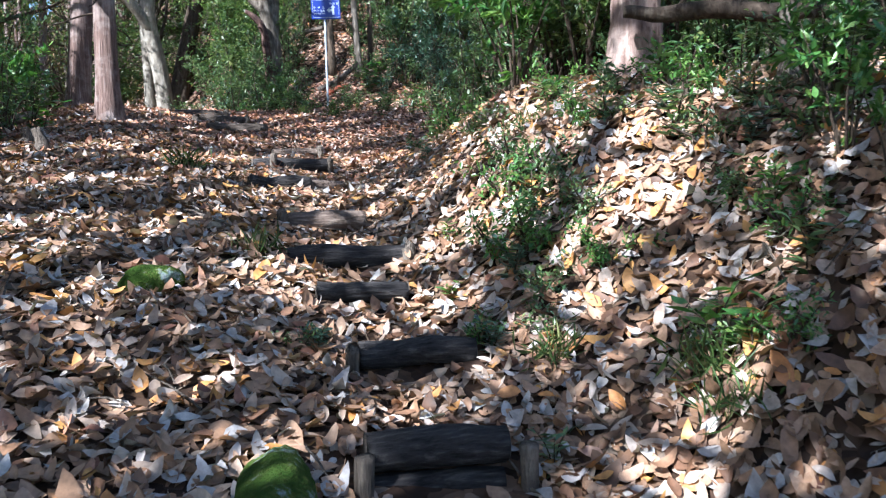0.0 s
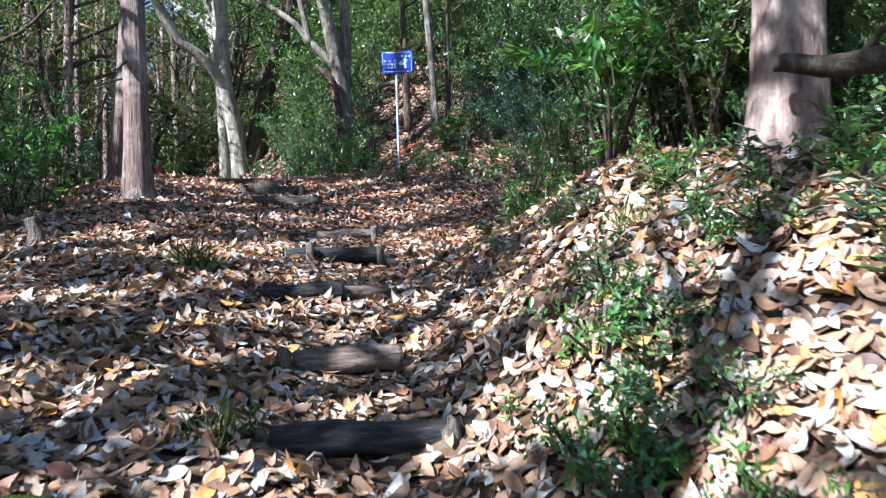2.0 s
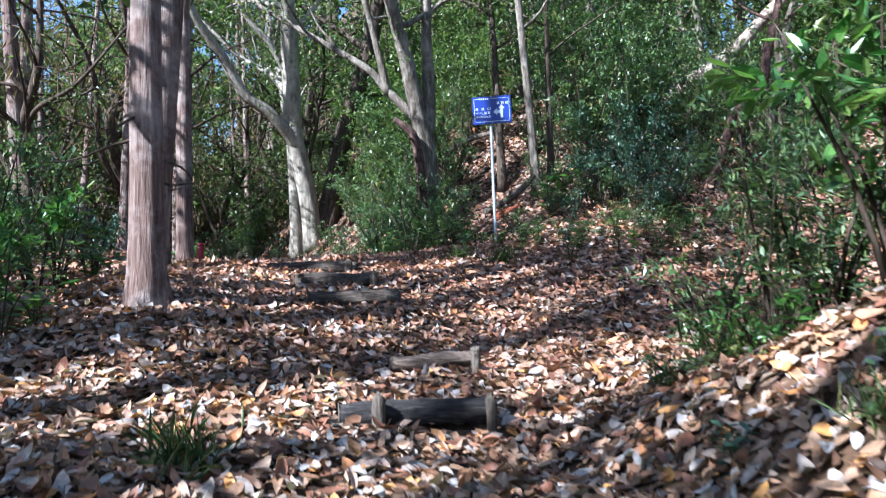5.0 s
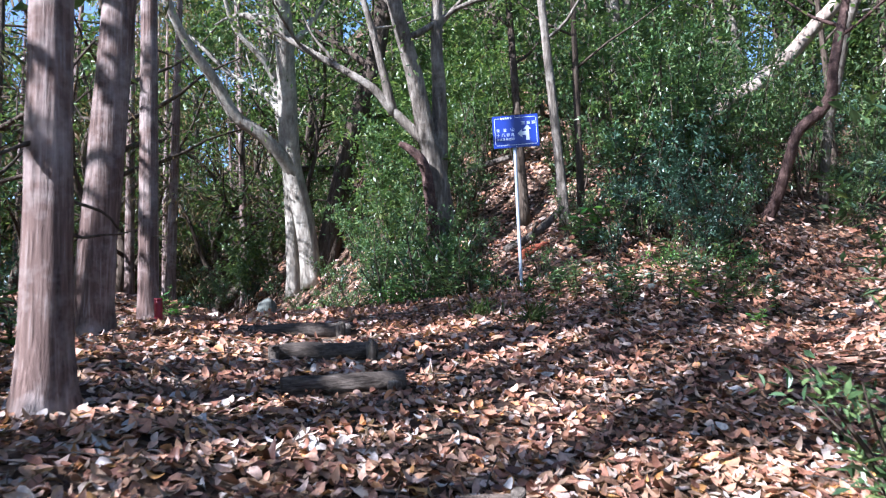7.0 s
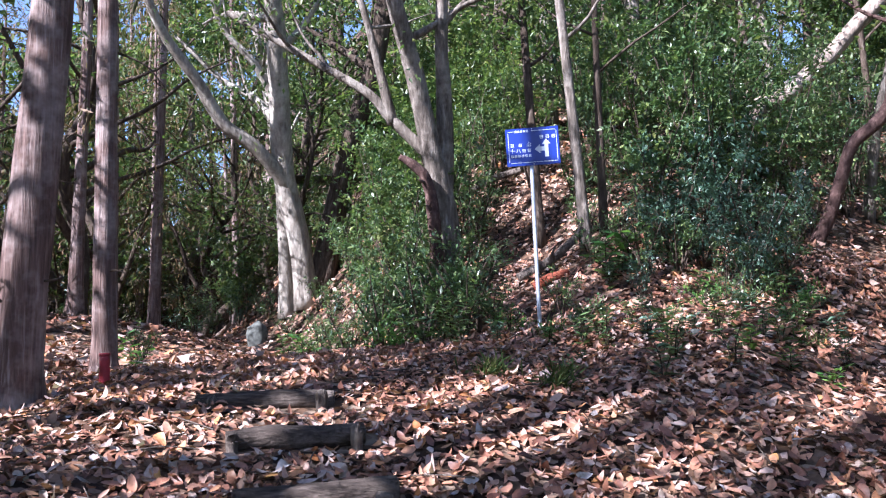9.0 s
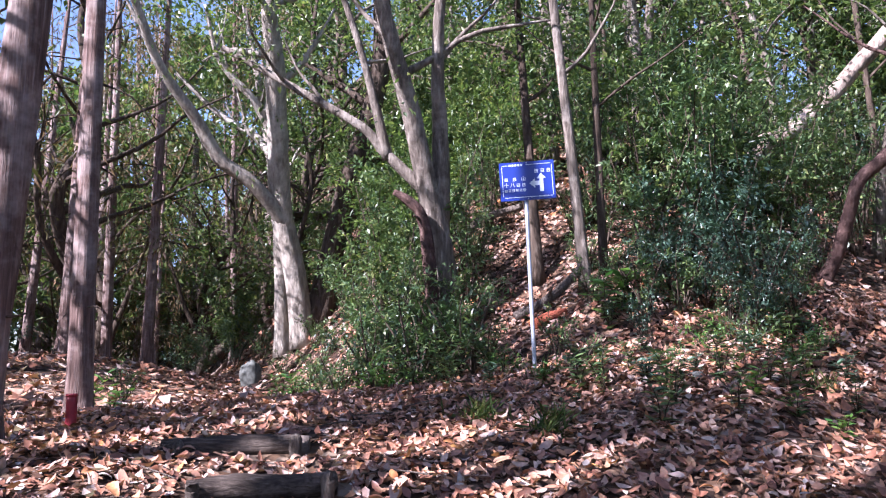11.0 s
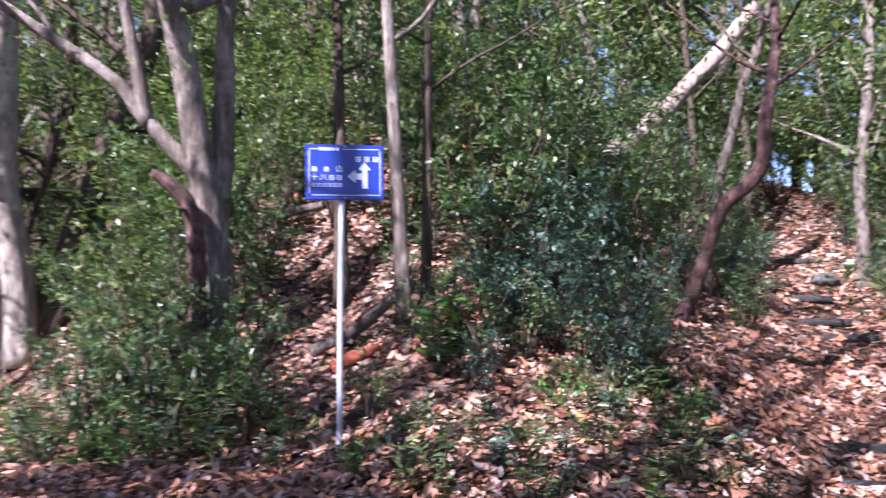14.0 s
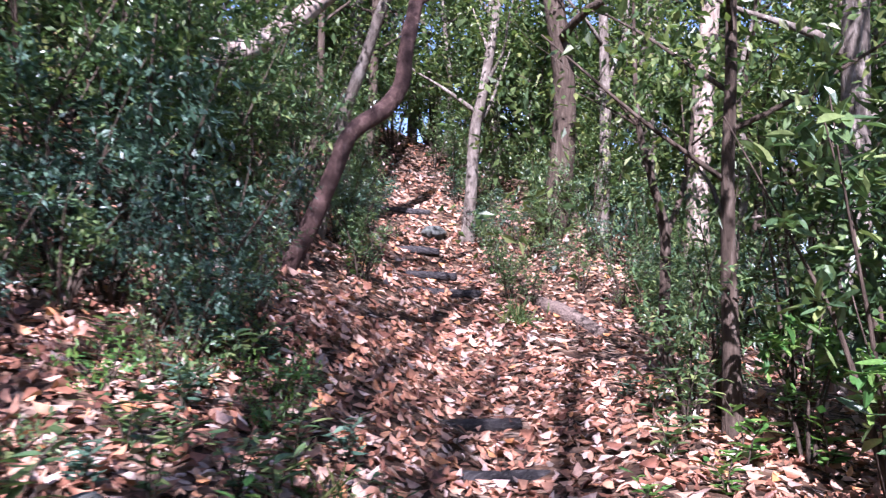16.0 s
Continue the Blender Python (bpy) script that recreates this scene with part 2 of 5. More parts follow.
LEAF6 = np.array([(0, 0, 0), (-0.36, 0.3, 0.1), (0.36, 0.3, 0.1), (-0.42, 0.62, 0.1), (0.42, 0.62, 0.1), (0, 1.0, 0)], float)
LEAF6_F = np.array([(0, 2, 4, 5), (0, 5, 3, 1)])
LEAF4 = np.array([(0, 0, 0), (0.45, 0.42, 0.12), (0, 1.0, 0), (-0.45, 0.42, 0.12)], float)
LEAF4_F = np.array([(0, 1, 2, 3)])
LEAF8 = np.array([(0, -0.1, 0), (0, 0.0, 0), (-0.33, 0.27, 0.08), (0.33, 0.27, 0.08), (-0.43, 0.55, 0.1), (0.43, 0.55, 0.1),
                  (-0.27, 0.82, 0.06), (0.27, 0.82, 0.06), (0, 1.02, 0), (0, 0.55, -0.03)], float)
LEAF8_F = np.array([(1, 3, 5, 9), (9, 5, 7, 8), (1, 9, 4, 2), (9, 8, 6, 4)])

# a broad oval blade with a sunken midrib
OVAL = np.array([(0, 0, 0), (0, 0.36, -0.05), (0, 0.64, -0.05), (0, 1.0, 0), (0.24, 0.12, 0.03), (0.43, 0.34, 0.1), (0.44, 0.62, 0.1), (0.26, 0.86, 0.05),
                 (-0.24, 0.12, 0.03), (-0.43, 0.34, 0.1), (-0.44, 0.62, 0.1), (-0.26, 0.86, 0.05)], float)
OVAL_F = np.array([(0, 4, 5, 1), (1, 5, 6, 2), (2, 6, 7, 3), (0, 1, 9, 8), (1, 2, 10, 9), (2, 3, 11, 10)])


def leaves(P, D, N, length, width, tmpl=LEAF6, faces=LEAF6_F, curl=0.0, r=None):
    """Leaves at P that point along D with their faces toward N."""
    r = r or rng
    n = len(P)
    D = D / (np.linalg.norm(D, axis=1)[:, None] + 1e-9)
    X = np.cross(D, N)
    X /= np.linalg.norm(X, axis=1)[:, None] + 1e-9
    Z = np.cross(X, D)
    L, Wd = np.broadcast_to(length, n), np.broadcast_to(width, n)
    y = tmpl[None, :, 1]
    c = r.normal(0, 1, (n, 1)) * curl
    z = tmpl[None, :, 2] * r.uniform(0.2, 2.4, (n, 1)) * Wd[:, None] + c * L[:, None] * (y - 0.5) ** 2 * 2
    tw = r.normal(0, 1, (n, 1)) * curl * 0.7
    x = tmpl[None, :, 0] * Wd[:, None] * r.uniform(0.8, 1.2, (n, len(tmpl)))
    z = z + tw * x * (y - 0.4) * 2
    V = P[:, None] + x[..., None] * X[:, None] + (y * L[:, None])[..., None] * D[:, None] + z[..., None] * Z[:, None]
    F = faces[None] + (np.arange(n) * len(tmpl))[:, None, None]
    return V.reshape(-1, 3), F.reshape(-1, faces.shape[1])


def unit(n, r=None):
    v = (r or rng).normal(size=(n, 3))
    return v / np.linalg.norm(v, axis=1)[:, None]


# ---- lie of the land ----
def sp(v, k):
    return np.logaddexp(0, v * k) / k


def ss(a, b, v):
    q = np.clip((v - a) / (b - a), 0, 1)
    return q * q * (3 - 2 * q)


# gentle swells on a 4 m net, rows from west to east, each from south to north
SWELL = [
    [-0.06, -0.73, -0.62, -0.39, -0.15, -0.29, -0.24, -0.28],
    [0.26, -0.2, -0.04, -0.11, 0.4, 0.78, -0.24, -1.61],
    [-0.3, 0.33, 0.16, 0.07, -0.33, -0.12, -0.4, -1.14],
    [-0.02, 0.01, -0.47, 0.2, 0.14, -0.45, -0.09, -0.49],
    [0.73, 0.41, 0.35, -0.03, 0.42, 0.91, 0.93, 0.17],
    [0.08, -0.0, 0.08, 0.05, 0.27, -0.35, 0.61, 0.43],
    [0.09, 0.49, 0.16, -0.4, 1.59, 2.62, 1.37, 0.16],
]


def height(x, y):
    """The hillside: a stepped trail climbing north, a bank beside it, a hill behind the fork."""
    x, y = np.asarray(x, float), np.asarray(y, float)
    z = 0.33 + 0.243 * (y - sp(y - 12.6, 1.2))
    z = z + 0.95 * ss(1.35, 3.0, x) * (1 - ss(6.3, 9.6, y))
    f = 13.6 + 1.7 * sp(2.4 - x, 1.5) + 0.62 * sp(x - 3.2, 1.5)
    z = z + 0.62 * sp(y - f, 2.0)
    for i, row in enumerate(SWELL):
        for j, h in enumerate(row):
            z = z + h * np.exp(-((x + 9 - 4 * i) ** 2 + (y - 1 - 4 * j) ** 2) / 13.52)
    # worn trough of the steps, a hump of the bank, the cut of the side trail, a runnel behind the sign
    z = z - 0.13 * np.exp(-((x - 1.0) / 0.5) ** 2) * ss(1.0, 2.8, y) * (1 - ss(5.4, 6.6, y))
    z = z + 0.22 * np.exp(-((x - 1.95) / 0.5) ** 2 - ((y - 4.7) / 0.8) ** 2) - 0.18 * np.exp(-((x - 2.3) / 0.6) ** 2 - ((y - 3.2) / 0.6) ** 2)
    z = z - 0.3 * np.exp(-(((x - 4.2) * 0.634 - (y - 12.07) * 0.773) / 0.75) ** 2) * ss(3.2, 4.6, x) * (1 - ss(7.2, 8.6, x))
    z = z - 0.34 * np.exp(-((x - 2.7) / 0.7) ** 2 - ((y - 16.5) / 0.9) ** 2) + 0.38 * np.exp(-((x - 5.3) / 0.7) ** 2 - ((y - 15.1) / 0.6) ** 2)
    z = z + 0.17 * np.exp(-((x + 0.95) / 0.8) ** 2 - ((y - 10.3) / 1.6) ** 2)
    z = z + 0.02 * np.sin(x * 3.1 + 1.3 * np.sin(y * 1.7)) * np.sin(y * 2.6 + x) + 0.012 * np.sin(x * 7 + y * 5)
    return z


def H(x, y):
    return float(height(x, y))


def slope_normal(x, y):
    e = 0.08
    n = np.stack([-(height(x + e, y) - height(x - e, y)) / (2 * e), -(height(x, y + e) - height(x, y - e)) / (2 * e), np.ones_like(x)], -1)
    return n / np.linalg.norm(n, axis=1)[:, None]


def build_ground():
    gx = np.concatenate([-np.geomspace(400, 14, 14), np.arange(-12, 18.01, 0.2), np.geomspace(20, 400, 14)])
    gy = np.concatenate([-np.geomspace(400, 8, 14), np.arange(-6, 32.01, 0.2), np.geomspace(34, 400, 14)])
    X, Y = np.meshgrid(gx, gy, indexing="ij")
    cx, cy = np.clip(X, -30, 40), np.clip(Y, -14, 48)
    V = np.stack([X, Y, height(cx, cy)], -1).reshape(-1, 3)
    ny = len(gy)
    i, j = np.meshgrid(np.arange(len(gx) - 1), np.arange(ny - 1), indexing="ij")
    a = i * ny + j
    F = np.stack([a, a + ny, a + ny + 1, a + 1], -1).reshape(-1, 4)
    tagged(new("ground", np_mesh("ground", V, F, FLOOR)), "sloping forest floor of soil and leaf mould, darkened as shade between leaves", "ground", kind="structure")


build_ground()


def ground_leaves(x0, x1, y0, y1, per_m2, lo, hi, mat, seed, label, tmpl=(OVAL, OVAL_F)):
    r = np.random.default_rng(seed)
    n = int((x1 - x0) * (y1 - y0) * per_m2)
    x, y = r.uniform(x0, x1, n), r.uniform(y0, y1, n)
    keep = np.ones(n, bool)
    for (ax, ay, bx, by, rad, bare) in BARE:
        t = np.clip(((x - ax) * (bx - ax) + (y - ay) * (by - ay)) / ((bx - ax) ** 2 + (by - ay) ** 2 + 1e-6), 0, 1)
        keep &= (np.hypot(x - ax - t * (bx - ax), y - ay - t * (by - ay)) > rad) | (r.random(n) < 1 - bare)
    x, y = x[keep], y[keep]
    n = len(x)
    N = slope_normal(x, y)
    N = N + r.normal(0, 0.24, (n, 3)) * np.where(r.random((n, 1)) < 0.16, 2.6, 1.0)
    N /= np.linalg.norm(N, axis=1)[:, None]
    D = np.cross(N, unit(n, r))
    L = lo + (hi - lo) * r.beta(1.5, 1.9, n)
    P = np.stack([x, y, height(x, y) + r.uniform(0.004, 0.045, n)], -1)
    P = P - D / (np.linalg.norm(D, axis=1)[:, None]) * L[:, None] * 0.5
    Wd = L * r.uniform(0.3, 0.6, n)
    # the pale leaves of the lower trail give way to russet ones uphill
    red = r.random(n) < (0.04 + 0.96 * ss(5.0, 13.0, y) if mat is LITTER else np.ones(n))
    for pick, kind in ((red, LITTER_RED), (~red, LITTER)):
        if pick.sum() > 3:
            V, F = leaves(P[pick], D[pick], N[pick], L[pick], Wd[pick], tmpl[0], tmpl[1], 0.5, r)
            tagged(new("leaf_litter", np_mesh("leaf_litter", V, F, kind)), label, "leaf litter", kind="stuff")


# ---- log steps ----
BARE = []
STEPS = "log steps of the trail"


def log_step(a, b, r, pegs, bark, label, under=False, lift=0.5, tilt=0.0, seed=0):
    """A log laid across the trail, held by short wooden pegs on its downhill side."""
    ax, ay = a
    bx, by = b
    mx, my = (ax + bx) / 2, (ay + by) / 2
    base = H(mx, my)
    t = thing("log_step", label, "log step", STEPS, at=(mx, my, base))
    za, zb = r * lift + 0.028 - tilt, r * lift + 0.028 + tilt
    d = np.array([bx - ax, by - ay, 0])
    d /= np.linalg.norm(d)
    side = np.array([d[1], -d[0], 0])
    rr = np.random.default_rng(seed)
    A, B = np.array([ax - mx, ay - my, za]), np.array([bx - mx, by - my, zb])
    mid = [A + (B - A) * f + np.array([0, 0, rr.normal(0, 0.007)]) + side * rr.normal(0, 0.007) for f in (0, 0.3, 0.65, 1)]
    V, F = tube(mid, [r * 0.97, r * 1.03, r, r * 0.92], 18, 22, 0.035, 7, 0, True, seed)
    part("log", np_mesh("log", V, F, bark), t)
    for e, s in ((A, -1), (B, 1)):
        V, F = tube([e + d * s * 0.001, e + d * s * 0.006], [r * 0.86, r * 0.8], 14, 3, 0.03, 0, 0, True, seed + 3)
        part("cut_end", np_mesh("cut_end", V, F, PEG_WOOD), t, "pale sawn end grain")
    if under:
        V, F = tube([m * 0.93 + np.array([0, 0, -r * 1.7]) + side * r * 0.25 for m in mid], [r * 0.72] * 3, 14, 14, 0.04, 6, 0, True, seed + 5)
        part("lower_log", np_mesh("lower_log", V, F, bark), t)
    for f, tall, pr in pegs:
        c = A + (B - A) * f + side * (r + pr * 0.7)
        V, F = tube([c + np.array([0, 0, -0.22]), c + np.array([0, 0, tall * 0.5]), c + np.array([rr.normal(0, .01), rr.normal(0, .01), tall])], [pr * 0.8, pr, pr * 0.94], 12, 9, 0.05, 5, 0, True, seed + int(f * 50))
        part("peg", np_mesh("peg", V, F, PEG_WOOD), t, "upright split wooden peg")
    BARE.append((ax, ay, bx, by, r * 1.2, 0.97))
    BARE.append((ax + side[0] * r * 1.5, ay + side[1] * r * 1.5, bx + side[0] * r * 1.5, by + side[1] * r * 1.5, r * 1.0, 0.85))
    return t


log_step((0.67, 2.86), (1.14, 2.80), 0.068, [(-0.03, 0.0, 0.034), (1.12, 0.0, 0.034)], LOG_BARK, "dark weathered log step on a second log, pegged at both ends", True, 1.0, 0, 1)
log_step((0.79, 3.62), (1.29, 3.55), 0.06, [(-0.06, 0.05, 0.03)], LOG_BARK, "dark weathered log step half buried in leaves", False, 0.55, 0, 2)
log_step((0.70, 4.24), (1.16, 4.22), 0.05, [], LOG_BARK, "short dark log step among fallen leaves", False, 0.55, 0.004, 3)
log_step((0.62, 4.86), (1.36, 4.84), 0.068, [(0.93, 0.05, 0.04)], LOG_BARK, "broad black log step with bare soil under it", False, 0.6, 0, 4)
log_step((0.70, 5.62), (1.22, 5.68), 0.07, [(-0.12, 0.07, 0.035)], LOG_PALE, "rounded sunlit brown log step", False, 0.45, 0, 5)
log_step((0.50, 6.62), (0.98, 6.70), 0.055, [], LOG_BARK, "dark rotting log step buried in leaves", False, 0.3, -0.01, 6)
log_step((0.98, 6.74), (1.28, 6.86), 0.045, [], LOG_PALE, "short grey bleached piece of log", False, 0.3, 0, 7)
log_step((0.60, 7.98), (1.36, 8.06), 0.066, [(0.24, 0.075, 0.034), (0.97, 0.05, 0.03)], LOG_BARK, "black log step held by two ridged pegs", False, 0.6, 0, 8)
log_step((0.86, 8.86), (1.36, 8.98), 0.05, [(1.0, 0.07, 0.032)], LOG_PALE, "thin sunbleached log with a pale peg", False, 0.45, 0, 9)
log_step((0.20, 10.42), (0.93, 10.56), 0.068, [(0.9, -0.02, 0.045)], LOG_BROWN, "brown log step with bleached wood below", False, 0.1, 0, 10)
log_step((0.02, 11.08), (0.74, 11.24), 0.068, [(0.04, 0.03, 0.034), (0.93, 0.045, 0.038)], LOG_BROWN, "cracked brown log step with short pegs", False, 0.05, 0, 11)
log_step((-0.33, 11.80), (0.52, 11.84), 0.07, [(0.13, 0.035, 0.034), (0.92, 0.05, 0.038)], LOG_BROWN, "cracked grey-brown log step between two pegs", False, -0.15, 0, 12)
# the trail along the hill
log_step((5.95, 13.92), (6.52, 13.66), 0.05, [], LOG_BARK, "dark log step on the side trail", False, -0.3, 0, 13)
log_step((5.45, 13.30), (5.95, 12.98), 0.05, [], LOG_BARK, "dark log step on the side trail", False, -0.3, 0, 14)
log_step((4.80, 12.72), (5.25, 12.42), 0.05, [], LOG_BARK, "dark log step on the side trail", False, -0.3, 0, 15)
log_step((9.3, 18.0), (10.2, 17.6), 0.06, [], LOG_BARK, "dark log step far along the side trail", False, 0.0, 0, 16)
log_step((9.0, 17.3), (9.9, 16.9), 0.06, [], LOG_BARK, "dark log step far along the side trail", False, 0.0, 0, 17)
log_step((10.2, 19.1), (11.0, 18.7), 0.06, [], LOG_BARK, "dark log step far along the side trail", False, 0.0, 0, 18)
log_step((11.2, 20.3), (12.0, 19.9), 0.06, [], LOG_BARK, "dark log step far along the side trail", False, 0.0, 0, 19)


# ---- sign ----
def slab(w, h, d, bevel=0.006):
    bm = bmesh.new()
    bmesh.ops.create_cube(bm, size=1)
    bmesh.ops.scale(bm, vec=(w, d, h), verts=bm.verts)
    bmesh.ops.bevel(bm, geom=bm.edges[:], offset=bevel, segments=2, affect="EDGES")
    return bm


def bm_part(name, bm, mat, parent, loc=(0, 0, 0), label=""):
    me = bpy.data.meshes.new(name)
    bm.to_mesh(me)
    bm.free()
    me.materials.append(mat)
    ob = part(name, me, parent, label)
    ob.location = loc
    return ob


def glyph(text, size, parent, loc):
    cu = bpy.data.curves.new("character", "FONT")
    cu.body, cu.size, cu.align_x, cu.align_y, cu.extrude = text, size, "CENTER", "CENTER", 0.0008
    tmp = bpy.data.objects.new("character", cu)
    scene.collection.objects.link(tmp)
    me = bpy.data.meshes.new_from_object(tmp.evaluated_get(bpy.context.evaluated_depsgraph_get()))
    bpy.data.objects.remove(tmp)
    me.transform(Matrix.Rotation(radians(90), 4, "X"))
    me.materials.clear()
    me.materials.append(WHITE)
    ob = part("character", me, parent)
    ob.location = loc


def build_sign():
    x, y = 2.213, 13.833
    z = H(x, y)
    top = 5.49
    t = thing("trail_sign", "blue trail sign with white arrows on a slim steel post", "sign", at=(x, y, z))
    V, F = tube([(0.006, 0, -0.3), (0, 0, 0.6), (-0.004, 0, top - z - 0.34)], [0.0185, 0.0185, 0.0185], 16, 8, 0.0)
    part("post", np_mesh("post", V, F, POLE), t, "pale galvanised steel post")
    w, h = 0.495, 0.358
    bd = bm_part("board", slab(w, h, 0.014, 0.004), BLUE, t, (0.008, -0.032, top - z - h / 2), "blue enamelled board")
    bd.rotation_euler = (0, radians(-1.5), radians(-8))
    fy = -0.0085

    def bar(bx, bz, bw, bh):
        bm_part("stroke", slab(bw, bh, 0.002, 0.0003), WHITE, bd, (bx, fy, bz))
    # frame line, broken by the title and the footnote
    ix, iz, lw = w / 2 - 0.024, h / 2 - 0.03, 0.005
    bar(-0.195, iz, 0.052, lw), bar(0.105, iz, 0.226, lw)
    bar(-0.06, -iz, 0.3, lw), bar(0.208, -iz, 0.03, lw)
    bar(-ix, 0, lw, 2 * iz - 0.02), bar(ix, 0, lw, 2 * iz - 0.02)
    for k in range(5):
        bar(-0.15 + k * 0.026, iz, 0.018, 0.02)
    for k in range(10):
        bar(0.098 + k * 0.0095, -iz, 0.007, 0.011)
    # place names: the legible characters are lettered, the rest are blocks with gaps
    def block(bx, bz, s):
        for q in (-0.36, 0.0, 0.36):
            bar(bx, bz + q * s, s * 0.86, s * 0.15)
        bar(bx - s * 0.33, bz, s * 0.14, s * 0.8), bar(bx + s * 0.3, bz, s * 0.14, s * 0.8)
    for k in range(3):
        block(0.085 + k * 0.055, 0.085, 0.037)
    block(-0.19, 0.018, 0.034), block(-0.115, 0.018, 0.034)
    glyph("山", 0.046, bd, (-0.035, fy - 0.001, 0.018))
    glyph("十", 0.046, bd, (-0.19, fy - 0.001, -0.036))
    glyph("八", 0.046, bd, (-0.135, fy - 0.001, -0.036))
    block(-0.083, -0.036, 0.034), block(-0.035, -0.036, 0.034)
    for k in range(6):
        block(-0.195 + k * 0.033, -0.084, 0.027)

    def arrow(pts):
        bm = bmesh.new()
        f = bm.faces.new([bm.verts.new((px, 0, pz)) for px, pz in pts])
        e = bmesh.ops.extrude_face_region(bm, geom=[f])
        bmesh.ops.translate(bm, vec=(0, 0.002, 0), verts=[v for v in e["geom"] if isinstance(v, bmesh.types.BMVert)])
        bmesh.ops.recalc_face_normals(bm, faces=bm.faces[:])
        bm_part("arrow", bm, WHITE, bd, (0.125, fy - 0.001, -0.03), "white turn arrow")
    arrow([(-0.017, -0.075), (0.017, -0.075), (0.017, 0.045), (0.04, 0.045), (0, 0.095), (-0.04, 0.045), (-0.017, 0.045),
           (-0.017, 0.022), (-0.058, 0.022), (-0.058, 0.047), (-0.108, 0.002), (-0.058, -0.042), (-0.058, -0.018), (-0.017, -0.018)])
    for bz in (h / 2 - 0.012, -h / 2 + 0.012):
        V, F = tube([(0, 0.002, 0), (0, -0.006, 0)], [0.006, 0.005], 10, 3, 0)
        b = part("bolt", np_mesh("bolt", V, F, POLE), bd)
        b.location = (0, -0.006, bz)


build_sign()


# ---- gaps cut into the crowns ----
# spots chosen to be sunlit, crown leaves toward the sun left out: lower trail, bank, fork, side trail
GAPS_LOW = [(-0.69, 4.88), (-0.42, 5.13), (-0.1, 5.05), (0.07, 4.88), (-0.69, 8.4), (1.14, 5.73), (0.95, 6.3), (-0.21, 3.04), (-0.4, 2.95), (0.05, 3.07), (0.29, 3.2), (1.65, 2.43), (1.93, 2.54),
            (1.07, 5.6), (-0.71, 8.0), (-0.45, 7.9), (-0.16, 7.82), (0.11, 7.9), (0.39, 7.93), (1.49, 6.14), (0.3, 6.1), (-0.9, 6.4), (0.6, 4.4), (0.9, 5.2), (0.4, 5.5), (0.9, 3.4), (0.6, 2.6), (1.2, 4.0), (1.3, 4.65), (1.6, 6.5), (0.2, 7.0)]
GAPS_BANK = [(1.85, 5.74), (2.17, 5.88), (2.0, 5.8), (2.27, 5.84), (2.67, 5.32), (2.4, 5.5), (2.24, 3.71), (1.97, 3.96), (1.87, 5.7), (1.85, 8.58), (2.1, 8.75), (2.26, 8.92), (2.76, 9.29), (2.5, 9.1), (2.57, 6.87), (2.8, 3.0), (2.45, 4.5), (2.2, 4.2), (2.6, 4.1), (1.6, 4.6), (1.9, 4.5), (1.75, 3.3)]
GAPS_FORK = [(1.85, 10.5), (1.96, 10.88), (-0.41, 10.9), (0.68, 9.94), (0.5, 9.85), (1.26, 11.07), (1.36, 10.38), (2.08, 11.01), (1.9, 9.88), (3.91, 11.53), (4.81, 11.06), (-0.77, 9.68), (-0.88, 10.68), (-0.65, 10.8), (-0.45, 10.96), (-0.2, 10.8), (-0.48, 12.05),
             (0.17, 12.4), (0.71, 16.6), (1.54, 12.05), (2.24, 11.0), (1.9, 11.22), (0.98, 11.03), (4.3, 12.1), (4.1, 15.5), (2.6, 15.3), (0.23, 16.9), (-0.46, 12.0), (1.22, 13.6), (0.3, 13.4), (3.3, 12.6), (0.1, 10.2), (0.4, 10.4), (0.9, 10.3), (-0.2, 11.4), (0.3, 11.5), (0.6, 12.0), (1.3, 11.6), (1.0, 10.7), (1.6, 10.7), (-0.9, 11.3), (2.8, 13.9)]
GAPS_SIDE = [(10.29, 18.93), (11.55, 18.66), (10.27, 15.82), (7.1, 13.29), (8.14, 14.38), (7.91, 15.19), (5.26, 13.22), (7.66, 12.04), (7.96, 12.67), (6.8, 13.0), (8.6, 14.6), (6.2, 12.3)]
# stretches of trunks and the sign chosen to be sunlit in the same way
GAPS_TRUNK = [(-0.95, 20.3, 4.9), (-0.95, 20.3, 5.5), (-0.93, 9.6, 3.3), (-0.93, 9.6, 3.9), (-1.45, 11.7, 4.2), (-1.45, 11.7, 4.7), (-1.6, 13.65, 5.0), (1.3, 16.0, 6.4), (2.2, 13.8, 5.4), (2.2, 13.8, 5.0), (2.2, 13.8, 4.4), (2.02, 13.8, 5.3), (2.4, 13.8, 5.3), (2.2, 13.8, 3.9)]
# wider openings cut to light the thicket, the hill and the gully
GAPS_WIDE = [(0.7, 15.6, 4.2), (1.1, 16.5, 5.0), (0.6, 17.2, 5.2), (1.5, 16.8, 6.2), (0.2, 18.5, 6.0), (-0.9, 20.3, 6.6), (2.0, 17.5, 6.5), (3.4, 16.2, 6.2), (4.4, 15.4, 5.6), (5.0, 16.5, 6.6), (6.0, 17.5, 7.2), (3.2, 18.5, 7.5),
             (-2.5, 21.0, 5.0), (-3.5, 22.0, 6.0), (-1.8, 23.0, 6.5), (-4.5, 24.0, 7.0), (-2.8, 19.5, 4.4), (-2.1, 10.2, 3.8), (-2.4, 9.2, 3.4), (-1.9, 11.2, 3.9)]


